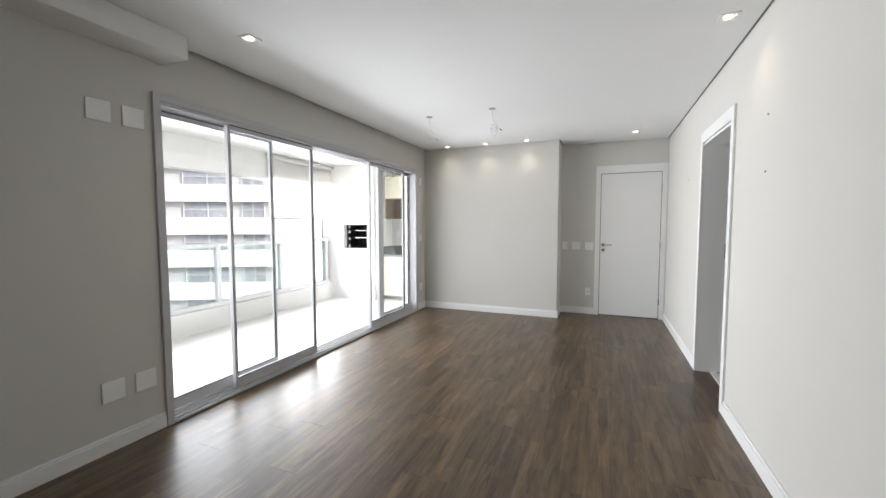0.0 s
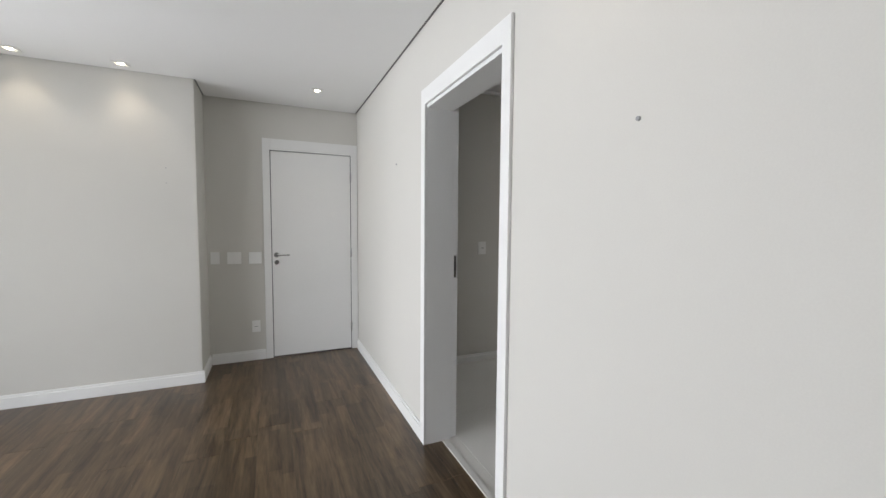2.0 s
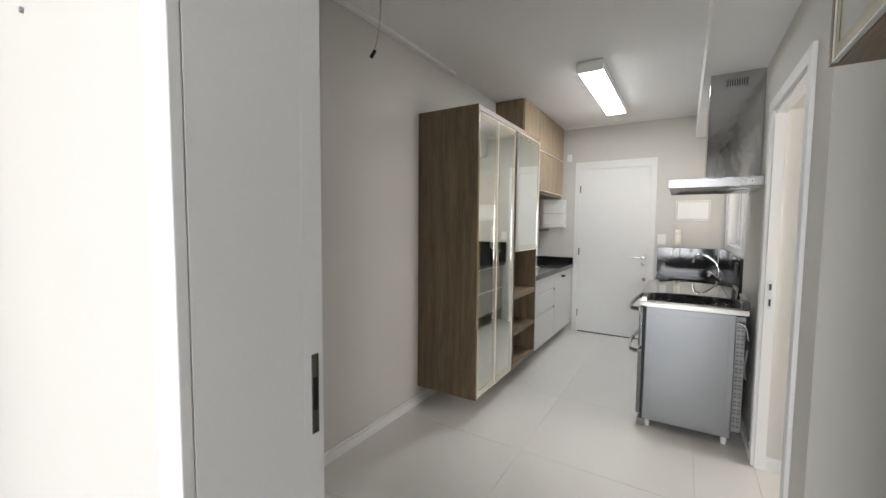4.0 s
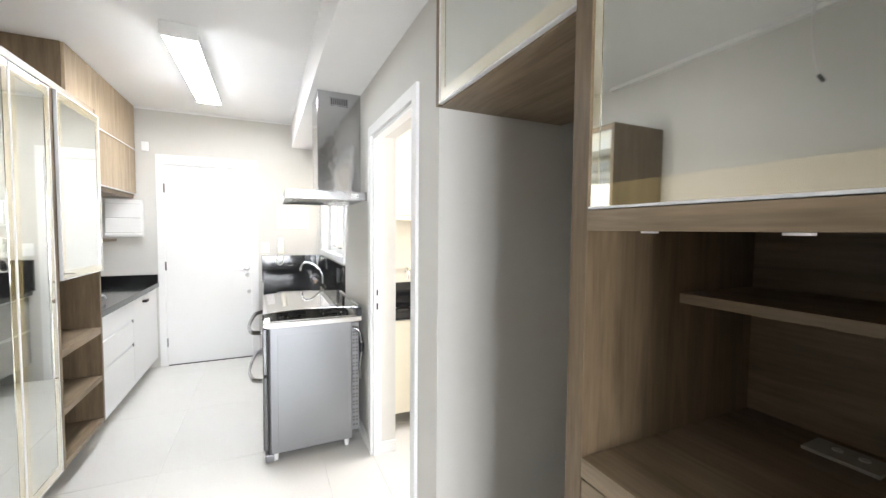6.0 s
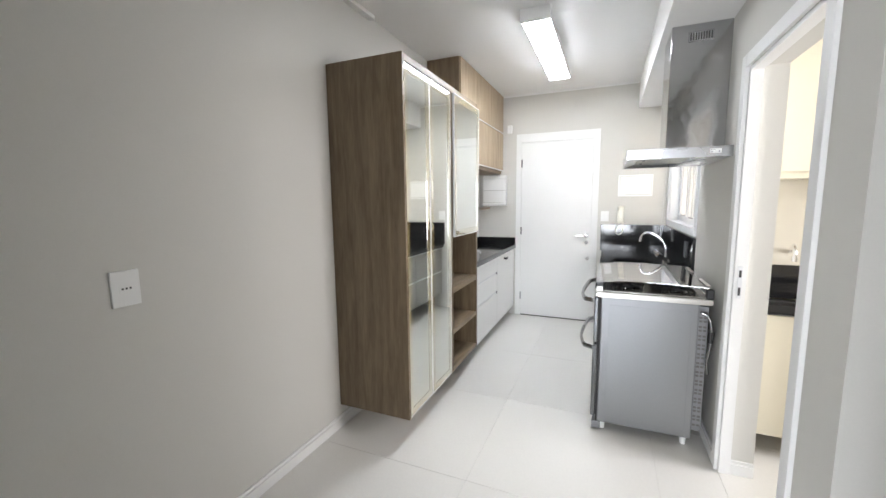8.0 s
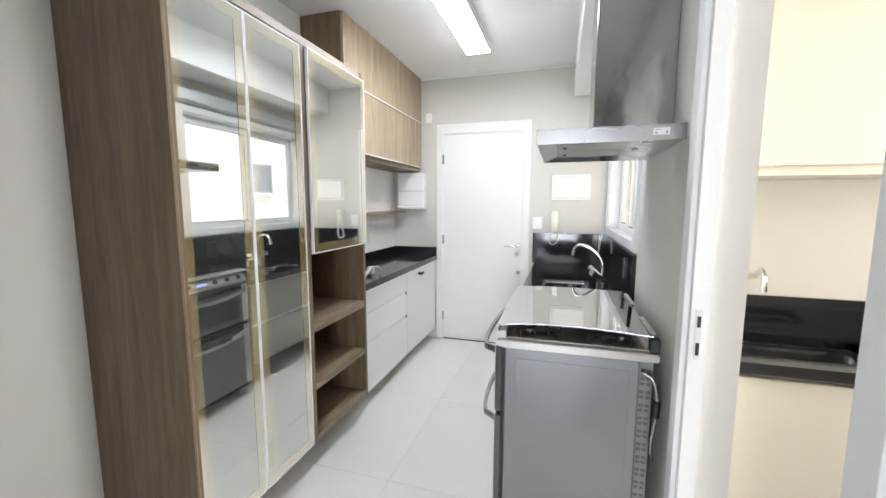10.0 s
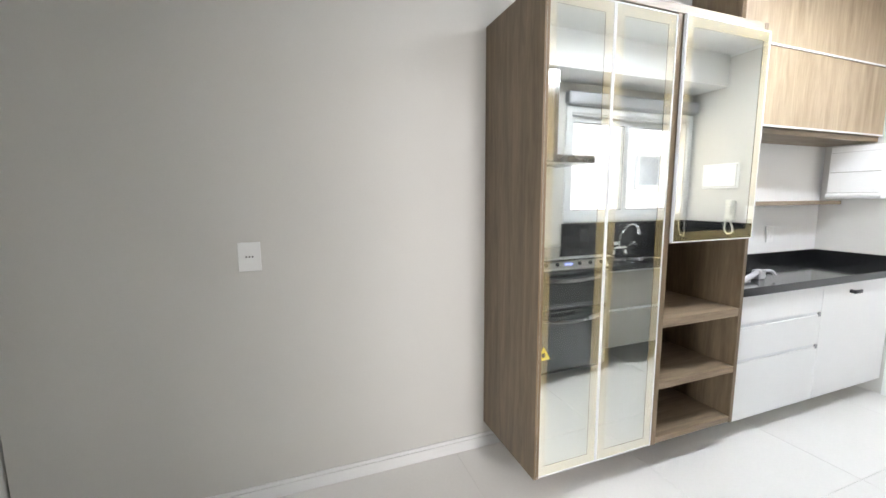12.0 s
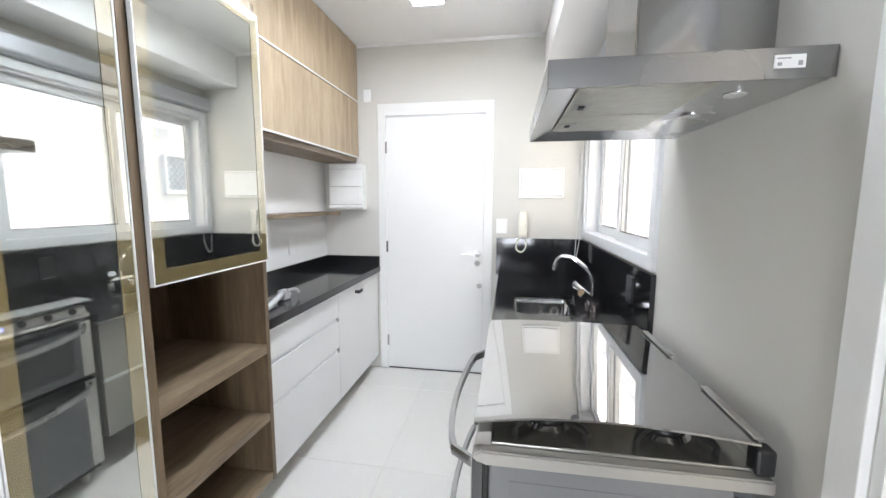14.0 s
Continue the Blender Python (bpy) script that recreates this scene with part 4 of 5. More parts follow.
part("upstand", block(TX1 + 0.003, KX1 - 0.02, KYL - 0.02, KYL - 0.0125, 0.8845, 0.966, 0.001), GRANITE, lw)
part("upstand", block(KX1 - 0.019, KX1 - 0.001, 0.65, KYL - 0.0125, 0.8845, 0.966, 0.001), GRANITE, lw)
fx = thing("spray_handle", (3.75, 0.78, 0.884), "pale grey plastic hose fitting lying on the worktop", "fitting")
bm = bmesh.new()
tube(bm, [(3.56, 0.735, 0.898), (3.64, 0.755, 0.905), (3.72, 0.775, 0.912), (3.78, 0.785, 0.925)], 0.014, 12)
part("hose_grip", bm, PALEPLASTIC, fx, smooth=True)
part("nozzle", block(3.775, 3.835, 0.765, 0.815, 0.885, 0.94, 0.01), PALEPLASTIC, fx)
bm = bmesh.new()
tube(bm, [(3.80, 0.77, 0.935), (3.85, 0.75, 0.935), (3.88, 0.745, 0.91)], 0.008, 10)
part("trigger", bm, PALEPLASTIC, fx, smooth=True)
bm = bmesh.new()
rod(bm, (3.82, 0.80, 0.893), (3.90, 0.815, 0.893), 0.011, n=12)
part("connector", bm, PALEPLASTIC, fx, smooth=True)

# ---- sink side ----
SX0, SX1, SY0, SY1 = 3.88, 4.40, -0.775, -0.455
CT = 0.85
rc = thing("sink_cabinet", (4.2, KYR, 0.18), "taupe grey wall-hung sink cabinet with two drawers", "cabinet")
part("body", block(3.50, KX1 - 0.004, KYR + 0.002, -0.385, 0.18, 0.62), TAUPE, rc)
part("body", block(3.50, 3.84, KYR + 0.002, -0.385, 0.621, 0.808), TAUPE, rc)
for z0, z1 in ((0.182, 0.475), (0.495, 0.79)):
    for x0, x1 in ((3.502, 4.23), (4.234, KX1 - 0.006)):
        d = part("drawer", block(x0, x1, -0.384, -0.365, z0, z1, 0.0015), TAUPE, rc)
        part("finger_pull", block(x0 + 0.01, x1 - 0.01, -0.384, -0.372, z1 + 0.001, z1 + 0.017), WHITEALU, d)
sw = thing("sink_worktop", (4.2, -0.64, 0.81), "polished black granite worktop with high splashback", "worktop")
M, R = 0.03, 0.05
bm = bmesh.new()
box(bm, 3.485, SX0 - M, KYR + 0.001, -0.337, CT - 0.04, CT)
box(bm, SX1 + M, KX1 - 0.001, KYR + 0.001, -0.337, CT - 0.04, CT)
box(bm, SX0 - M, SX1 + M, KYR + 0.001, SY0 - M, CT - 0.04, CT)
box(bm, SX0 - M, SX1 + M, SY1 + M, -0.337, CT - 0.04, CT)
# the ring of slab round the sink, its opening with rounded corners
loops = [[], [], [], []]
for cx, cy, a0 in ((SX1 - R, SY1 - R, 0), (SX0 + R, SY1 - R, 90), (SX0 + R, SY0 + R, 180), (SX1 - R, SY0 + R, 270)):
    for k in range(7):
        a_ = radians(a0 + 15 * k)
        c_, s_ = math.cos(a_), math.sin(a_)
        far = (R + M) / max(abs(c_), abs(s_))
        for n_, (r_, z_) in enumerate(((R, CT), (far, CT), (R, CT - 0.04), (far, CT - 0.04))):
            loops[n_].append(bm.verts.new((cx + r_ * c_, cy + r_ * s_, z_)))
n_ = len(loops[0])
for k in range(n_):
    m_ = (k + 1) % n_
    for p, q in ((loops[0], loops[1]), (loops[3], loops[2]), (loops[2], loops[0])):
        bm.faces.new((p[k], p[m_], q[m_], q[k]))
part("slab", bm, GRANITE, sw)
part("splashback", block(3.485, KX1 - 0.022, KYR + 0.001, KYR + 0.021, CT + 0.0005, 1.138, 0.001), GRANITE, sw)
part("splashback", block(KX1 - 0.021, KX1 - 0.001, KYR + 0.001, -0.318, CT + 0.0005, 1.138, 0.001), GRANITE, sw)
sk = thing("kitchen_sink", (4.12, -0.61, 0.66), "polished steel undermount sink bowl", "sink")
bm = bmesh.new()
box(bm, SX0 - 0.01, SX1 + 0.01, SY0 - 0.01, SY1 + 0.01, 0.655, CT - 0.041, 0.035, 4)
top = [f for f in bm.faces if f.normal.z > 0.9 and f.calc_center_median().z > CT - 0.05]
bmesh.ops.delete(bm, geom=top, context="FACES")
part("bowl", bm, CHROME, sk, smooth=True)
bm = bmesh.new()
rod(bm, (4.12, -0.61, 0.656), (4.12, -0.61, 0.662), 0.045, n=24)
part("drain", bm, STEEL, sk, smooth=True)
fc = thing("kitchen_faucet", (4.060, -0.86, CT), "chrome kitchen mixer tap with a gooseneck spout", "faucet")
bm = bmesh.new()
rod(bm, (3.990, -0.86, CT), (3.990, -0.86, CT + 0.035), 0.022, 0.018)
rod(bm, (4.13, -0.86, CT), (4.13, -0.86, CT + 0.035), 0.022, 0.018)
rod(bm, (3.970, -0.86, CT + 0.05), (4.15, -0.86, CT + 0.05), 0.018)
part("body", bm, CHROME, fc, smooth=True)
for x, s in ((3.980, -1), (4.14, 1)):
    bm = bmesh.new()
    rod(bm, (x, -0.86, CT + 0.055), (x + s * 0.03, -0.79, CT + 0.10), 0.013, 0.02)
    rod(bm, (x + s * 0.03, -0.79, CT + 0.10), (x + s * 0.036, -0.782, CT + 0.108), 0.02)
    part("handle", bm, CHROME, fc, smooth=True)
bm = bmesh.new()
tube(bm, [(4.060, -0.86, CT + 0.05), (4.060, -0.86, CT + 0.13), (4.064, -0.835, CT + 0.20), (4.07, -0.765, CT + 0.262), (4.075, -0.71, CT + 0.276), (4.08, -0.677, CT + 0.256), (4.083, -0.667, CT + 0.225)], 0.0105, 14)
rod(bm, (4.083, -0.667, CT + 0.228), (4.084, -0.664, CT + 0.197), 0.014, n=16)
part("spout", bm, CHROME, fc, smooth=True)
so = plate(1, KYR + 0.021, 1, 3.72, 1.03, 0.08, 0.12, "socket", "wall_socket", "black double wall socket in the splashback", BLACKPLASTIC)

# intercom, breaker panel
ic = thing("intercom_handset", (KX1, -0.516, 1.17), "cream wall intercom handset with a coiled cord", "intercom")
part("base", block(KX1 - 0.028, KX1 - 0.001, -0.55, -0.482, 1.16, 1.335, 0.008), IVORY, ic)
bm = box(bmesh.new(), KX1 - 0.062, KX1 - 0.03, -0.547, -0.487, 1.155, 1.215, 0.012, 3)
box(bm, KX1 - 0.062, KX1 - 0.03, -0.547, -0.487, 1.285, 1.345, 0.012, 3)
box(bm, KX1 - 0.06, KX1 - 0.045, -0.54, -0.494, 1.2, 1.3, 0.006, 2)
part("handset", bm, IVORY, ic, smooth=True)
bm = bmesh.new()
tube(bm, [(KX1 - 0.045, -0.50, 1.155), (KX1 - 0.05, -0.47, 1.09), (KX1 - 0.05, -0.475, 1.05), (KX1 - 0.05, -0.51, 1.035), (KX1 - 0.048, -0.54, 1.07), (KX1 - 0.035, -0.545, 1.16)], 0.006, 8)
part("cord", bm, IVORY, ic, smooth=True)
ep = thing("breaker_panel", (KX1, -0.647, 1.45), "white plastic breaker panel with a closed lid", "breaker panel")
part("body", block(KX1 - 0.012, KX1 - 0.001, -0.815, -0.479, 1.448, 1.677, 0.004), PLASTIC, ep)
# taupe sheet whose rim gives the shaded outline of the lid
part("lid_gap_shade", block(KX1 - 0.0132, KX1 - 0.0115, -0.8035, -0.4965, 1.4645, 1.6635), TAUPE, ep)
part("lid", block(KX1 - 0.02, KX1 - 0.0134, -0.80, -0.50, 1.468, 1.66, 0.003), PLASTIC, ep)

# ---- kitchen window ----
w2 = thing("window_2", (4.195, KYR, 1.16), "white aluminium two-pane sliding window with roller shutter box", "window", kind="structure")
x0, x1, z0, z1 = WIN
part("window_frame", ring(bmesh.new(), 1, x0 - 0.04, x1 + 0.04, z0 - 0.02, z1 + 0.04, KYR + 0.0005, KYR + 0.018, 0.055), WHITEALU, w2)
part("window_frame", ring(bmesh.new(), 1, x0 + 0.001, x1 - 0.001, z0 + 0.001, z1 - 0.001, KYR - 0.14, KYR - 0.001, 0.03), WHITEALU, w2)
xm = (x0 + x1) / 2
for a, b, y in ((x0 + 0.031, xm + 0.03, KYR - 0.06), (xm - 0.03, x1 - 0.031, KYR - 0.10)):
    s = part("sash", ring(bmesh.new(), 1, a, b, z0 + 0.032, z1 - 0.032, y - 0.015, y + 0.015, 0.05), WHITEALU, w2)
    g = part("pane", block(a + 0.04, b - 0.04, y - 0.003, y + 0.003, z0 + 0.07, z1 - 0.07), CLEAR, s)
    g.visible_shadow = False
    part("gasket", ring(bmesh.new(), 1, a + 0.05, b - 0.05, z0 + 0.082, z1 - 0.082, y + 0.0035, y + 0.0045, 0.006), GASKET, s)
part("shutter_box", block(x0 - 0.06, x1 + 0.05, KYR + 0.0005, KYR + 0.075, z1 + 0.05, z1 + 0.16, 0.02, 4), ALU, w2, "grey roller shutter box")
part("shutter_rail", block(x0 - 0.03, x1 + 0.03, KYR + 0.0005, KYR + 0.05, z1 + 0.043, z1 + 0.0495, 0.002), ALU, w2)
sc = thing("shutter_cord", (4.93, KYR + 0.03, 1.2), "thin white shutter cord", "cord")
bm = bmesh.new()
tube(bm, [(4.90, KYR + 0.04, 2.17), (4.90, KYR + 0.05, 1.6), (4.90, KYR + 0.07, 1.1), (4.87, KYR + 0.075, 0.98), (4.82, KYR + 0.07, 1.06), (4.83, KYR + 0.045, 1.25)], 0.0025, 6)
part("cord", bm, CABLE_W, sc, smooth=True)
sn = thing("safety_net", (4.2, KYR - 0.14, 1.2), "white diamond-mesh safety net outside the window", "net", kind="stuff")
bm = bmesh.new()
yn = KYR - 0.17
for i in range(-18, 30):
    for s in (1, -1):
        xa = x0 + i * 0.055
        za, zb = z0, z1
        xb = xa + s * (zb - za)
        if s == -1:
            xa, xb = xa + (zb - za), xa
        ta, tb = 0.0, 1.0
        if xb != xa:
            lo, hi = sorted(((x0 - xa) / (xb - xa), (x1 - xa) / (xb - xa)))
            ta, tb = max(ta, lo), min(tb, hi)
        if tb - ta > 0.02:
            rod(bm, (xa + ta * (xb - xa), yn, za + ta * (zb - za)), (xa + tb * (xb - xa), yn, za + tb * (zb - za)), 0.0015, n=4)
part("mesh", bm, CABLE_W, sn)

# ---- stove ----
GX0, GX1, GY0, GY1, GYB = 2.71, 3.45, -0.872, -0.375, -0.93
TRIM = material("satin_silver_trim", (0.52, 0.505, 0.475), 0.3, 0.75, vary=0.03)
OVENGLASS = material("black_oven_glass", (0.02, 0.02, 0.02), 0.03, vary=0.1, spec=0.8)
DOORSTEEL = material("polished_silver_oven_door", (0.16, 0.165, 0.17), 0.14, 0.85, vary=0.03, scale=2, grain=120, bump=0.0)
st = thing("gas_stove", (3.08, -0.6, 0), "silver double-oven gas stove with closed glass lid", "stove")
part("body", block(GX0, GX1, GY0, GY1, 0.06, 0.845, 0.006), STOVEGREY, st)
bm = box(bmesh.new(), GX0 - 0.0009, GX0 + 0.002, GY0 + 0.035, GY1 - 0.045, 0.11, 0.80, 0.0008, 1)
part("side_panel", bm, STOVEGREY, st)
part("front_edge", block(GX0 + 0.002, GX1 - 0.002, GY1 + 0.001, GY1 + 0.012, 0.06, 0.84, 0.002), BLACKPLASTIC, st)
for z0, z1 in ((0.09, 0.545), (0.56, 0.842)):
    d = part("oven_door", block(GX0 + 0.004, GX1 - 0.004, GY1 + 0.0125, GY1 + 0.038, z0, z1, 0.006), DOORSTEEL, st, "polished silver oven door with dark glass")
    if z0 > 0.5:
        part("oven_glass", block(GX0 + 0.09, GX1 - 0.09, GY1 + 0.0385, GY1 + 0.041, z0 + 0.04, z1 - 0.075, 0.001), OVENGLASS, d, "dark oven window")
    else:
        sk_ = part("warning_sticker", prism(bmesh.new(), [(GX0 + 0.11, 0.19), (GX0 + 0.23, 0.19), (GX0 + 0.17, 0.292)], 1, GY1 + 0.0384, GY1 + 0.039), material("yellow_sticker", (0.75, 0.6, 0.03), 0.5), d, "yellow triangular warning sticker")
        bm = bmesh.new()
        box(bm, GX0 + 0.156, GX0 + 0.184, GY1 + 0.0391, GY1 + 0.0394, 0.21, 0.245)
        part("sticker_print", bm, BLACKPLASTIC, sk_)
    for xa in (GX0 + 0.006, GX1 - 0.056):
        part("door_edge", block(xa, xa + 0.05, GY1 + 0.0375, GY1 + 0.0395, z0 + 0.006, z1 - 0.006, 0.0008, 1), TRIM, d, "pale silver edge strip")
    zz = z1 - 0.028
    bm = bmesh.new()
    n = 14
    prev = None
    for i in range(n + 1):
        t = i / n
        x = GX0 + 0.03 + t * (GX1 - GX0 - 0.06)
        bow = min(1.0, 4.2 * math.sin(math.pi * t)) * (0.045 + 0.04 * math.sin(math.pi * t))
        y, z = GY1 + 0.036 + bow, zz - 0.028 * math.sin(math.pi * t)
        q = [bm.verts.new((x, y + a, z + b)) for a, b in ((0.008, -0.013), (0.011, 0.0), (0.008, 0.013), (-0.006, 0.013), (-0.006, -0.013))]
        if prev:
            for k in range(5):
                bm.faces.new((prev[k], prev[(k + 1) % 5], q[(k + 1) % 5], q[k]))
        else:
            bm.faces.new(q[::-1])
        prev = q
    bm.faces.new(prev)
    part("handle", bm, STEEL, d, "bowed flat silver handle", True)
bm = bmesh.new()
prism(bm, [(GYB, 0.846), (GY1 + 0.005, 0.846), (GY1 + 0.03, 0.850), (GY1 + 0.036, 0.862), (GY1 + 0.02, 0.876), (GYB, 0.876)], 0, GX0 - 0.020, GX1 + 0.004)
bmesh.ops.bevel(bm, geom=list(bm.edges), offset=0.004, segments=2, affect="EDGES")
part("top_rim", bm, TRIM, st, "satin silver top rim", True)
part("cooktop", block(GX0 + 0.004, GX1 - 0.012, GYB + 0.02, GY1 - 0.005, 0.8765, 0.886, 0.003), material("satin_steel_cooktop", (0.42, 0.41, 0.385), 0.2, 0.8, vary=0.05), st, "polished steel cooktop")
cp = part("control_panel", prism(bmesh.new(), [(GY1 - 0.004, 0.8765), (GY1 + 0.02, 0.8765), (GY1 + 0.034, 0.872), (GY1 + 0.024, 0.905), (GY1 - 0.004, 0.909)], 0, GX0 + 0.005, GX1 - 0.01), TRIM, st, "silver control panel with black knobs and a display")
for i in range(7):
    if i != 3:
        x = GX0 + 0.08 + i * 0.098
        bm = bmesh.new()
        rod(bm, (x, GY1 + 0.02, 0.889), (x, GY1 + 0.037, 0.893), 0.0155, 0.0135, 18)
        part("knob", bm, BLACKPLASTIC, cp, smooth=True)
part("display", block(GX0 + 0.34, GX0 + 0.41, GY1 + 0.029, GY1 + 0.0305, 0.883, 0.897), glow("blue_display", (0.15, 0.25, 1.0), 0.6), cp, "small lit blue clock display")
for bx_, by_, r in ((2.83, -0.51, 0.05), (2.83, -0.77, 0.05), (3.07, -0.64, 0.06), (3.31, -0.51, 0.04), (3.31, -0.77, 0.045)):
    bm = bmesh.new()
    rod(bm, (bx_, by_, 0.886), (bx_, by_, 0.895), r * 1.2, r, 20)
    b = part("burner", bm, CHROME, st, "polished steel gas burner", True)
    bm = bmesh.new()
    rod(bm, (bx_, by_, 0.8951), (bx_, by_, 0.902), r * 0.8, r * 0.75, 20)
    part("burner_cap", bm, CASTIRON, b, "black burner cap", True)
    for k in range(4):
        a_ = math.pi / 4 + k * math.pi / 2
        c_, s_ = math.cos(a_), math.sin(a_)
        bm = bmesh.new()
        tube(bm, [(bx_ + c_ * 0.11, by_ + s_ * 0.11, 0.887), (bx_ + c_ * 0.105, by_ + s_ * 0.105, 0.908), (bx_ + c_ * 0.03, by_ + s_ * 0.03, 0.91)], 0.008, 6, 3)
        part("pan_support", bm, CASTIRON, b, smooth=True)
# the lid: a thin glass sheet, arched across, its near and far edges bowed in
bm = bmesh.new()
rows = []
for i in range(13):
    t = i / 12
    y = GYB + 0.02 + t * (GY1 + 0.034 - GYB - 0.02)
    z = 0.935 + 0.010 * math.sin(math.pi * (0.12 + 0.80 * t)) - 0.006 * max(0.0, t - 0.8) / 0.2
    bow = 0.022 * math.sin(math.pi * t)
    rows.append([bm.verts.new((x, y, zz)) for x, zz in ((GX0 + 0.003 + bow, z), (GX1 + 0.022 - bow * 0.5, z), (GX1 + 0.022 - bow * 0.5, z - 0.005), (GX0 + 0.003 + bow, z - 0.005))])
for p, q in zip(rows, rows[1:]):
    for k in range(4):
        bm.faces.new((p[k], p[(k + 1) % 4], q[(k + 1) % 4], q[k]))
bm.faces.new(rows[0][::-1])
bm.faces.new(rows[-1])
part("lid", bm, LIDGLASS, st, "smoked glass lid, closed", True)
for xa in (GX0 + 0.013, GX0 + 0.452):
    part("lid_hinge", block(xa, xa + 0.228, GYB + 0.010, GYB + 0.028, 0.9415, 0.947, 0.002), TRIM, st, "pale metal lid hinge strip")
part("corner_cap", block(GX0 - 0.008, GX0 + 0.03, GYB - 0.004, GYB + 0.032, 0.8765, 0.931, 0.006), BLACKPLASTIC, st)
part("corner_cap", block(GX1 - 0.03, GX1 + 0.004, GYB - 0.004, GYB + 0.032, 0.8765, 0.931, 0.006), BLACKPLASTIC, st)
for x in (GX0 + 0.05, GX1 - 0.05):
    for y in (GY0 + 0.03, GY1 - 0.03):
        bm = bmesh.new()
        rod(bm, (x, y, 0.0), (x, y, 0.06), 0.014, 0.02, 12)
        part("foot", bm, PLASTIC, st, "white plastic foot", True)
part("front_foot_cover", block(GX0 + 0.002, GX0 + 0.08, GY1 - 0.02, GY1 + 0.03, 0.012, 0.058, 0.004), STOVEGREY, st)
bk = part("rear_panel", block(GX0 + 0.03, GX1 - 0.03, GY0 - 0.05, GY0 - 0.001, 0.10, 0.83, 0.002), STOVEGREY, st, "slotted steel rear panel")
for i in range(26):
    z = 0.13 + i * 0.0262 + 0.006 * (i % 2)
    for y in (GY0 - 0.043, GY0 - 0.022):
        part("slot", block(GX0 + 0.0285, GX0 + 0.0298, y, y + 0.015, z, z + 0.011), CABLE_D, bk)
bm = bmesh.new()
tube(bm, [(GX0 - 0.004, GY0 - 0.01, 0.80), (GX0 - 0.012, GY0 - 0.045, 0.775), (GX0 - 0.012, GY0 - 0.06, 0.69), (GX0 - 0.012, GY0 - 0.055, 0.60), (GX0 + 0.0, GY0 - 0.05, 0.52), (GX0 + 0.022, GY0 - 0.062, 0.45)], 0.007, 10)
h = part("gas_hose", bm, STEEL, st, "braided steel gas hose", True)
bm = bmesh.new()
rod(bm, (GX0 - 0.012, GY0 - 0.058, 0.64), (GX0 - 0.012, GY0 - 0.06, 0.70), 0.013, n=8)
part("gas_valve", bm, BLACKPLASTIC, h, "dark gas valve", True)

# ---- extractor hood ----
hd = thing("extractor_hood", (3.06, KYR, 1.62), "brushed steel chimney extractor hood above the stove", "extractor hood")
HX0, HX1, HY, HZ0, HZ1 = 2.722, 3.40, -0.476, 1.634, 1.689
bm = bmesh.new()
box(bm, HX0, HX0 + 0.003, KYR + 0.001, HY, HZ0, HZ1, 0.001, 1)
box(bm, HX1 - 0.003, HX1, KYR + 0.001, HY, HZ0, HZ1, 0.001, 1)
box(bm, HX0 + 0.003, HX1 - 0.003, HY - 0.003, HY, HZ0, HZ1, 0.001, 1)
box(bm, HX0 + 0.003, HX1 - 0.003, KYR + 0.001, HY - 0.003, HZ1 - 0.003, HZ1)
part("canopy", bm, STEEL, hd)
# underside: a sloping rim round a raised filter field
bm = bmesh.new()
o = [(HX0 + 0.003, KYR + 0.002), (HX1 - 0.003, KYR + 0.002), (HX1 - 0.003, HY - 0.003), (HX0 + 0.003, HY - 0.003)]
i_ = [(HX0 + 0.07, KYR + 0.15), (HX1 - 0.10, KYR + 0.15), (HX1 - 0.10, HY - 0.07), (HX0 + 0.07, HY - 0.07)]
vo = [bm.verts.new((x, y, HZ0 + 0.001)) for x, y in o]
vi = [bm.verts.new((x, y, HZ0 + 0.022)) for x, y in i_]
for k in range(4):
    bm.faces.new((vo[k], vo[(k + 1) % 4], vi[(k + 1) % 4], vi[k]))
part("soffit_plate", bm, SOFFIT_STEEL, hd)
xm = (HX0 + HX1) / 2
for x0, x1 in ((HX0 + 0.071, xm - 0.003), (xm + 0.003, HX1 - 0.101)):
    f = part("filter_panel", block(x0, x1, KYR + 0.151, HY - 0.071, HZ0 + 0.016, HZ0 + 0.021, 0.001), FILTER, hd, "aluminium mesh grease filter")
    part("catch_plate", block(x1 - 0.14, x1 - 0.075, HY - 0.125, HY - 0.08, HZ0 + 0.0145, HZ0 + 0.0158, 0.0005), TRIM, f)
    part("filter_catch", block(x1 - 0.12, x1 - 0.09, HY - 0.11, HY - 0.095, HZ0 + 0.011, HZ0 + 0.0144, 0.001), BLACKPLASTIC, f)
for x in (2.875, 3.085):
    bm = bmesh.new()
    rod(bm, (x, KYR + 0.085, HZ0 + 0.0112), (x, KYR + 0.085, HZ0 + 0.018), 0.03, n=20)
    hl = part("hood_lamp", bm, CHROME, hd, "round chrome hood lamp, switched off", True)
    bm = bmesh.new()
    rod(bm, (x, KYR + 0.085, HZ0 + 0.0102), (x, KYR + 0.085, HZ0 + 0.0111), 0.022, n=20)
    part("lamp_glass", bm, PLASTIC, hl, smooth=True)
part("chimney", block(2.90, 3.21, KYR + 0.001, -0.684, HZ1 + 0.0005, 2.369, 0.004), CHIMNEY_STEEL, hd)
gp = part("vent_grille", block(2.8965, 2.8995, -0.885, -0.765, 2.275, 2.33, 0.001), STEEL, hd)
for k in range(9):
    y = -0.877 + k * 0.0122
    part("vent_slot", block(2.895, 2.8964, y, y + 0.006, 2.283, 2.322), BLACKPLASTIC, gp)
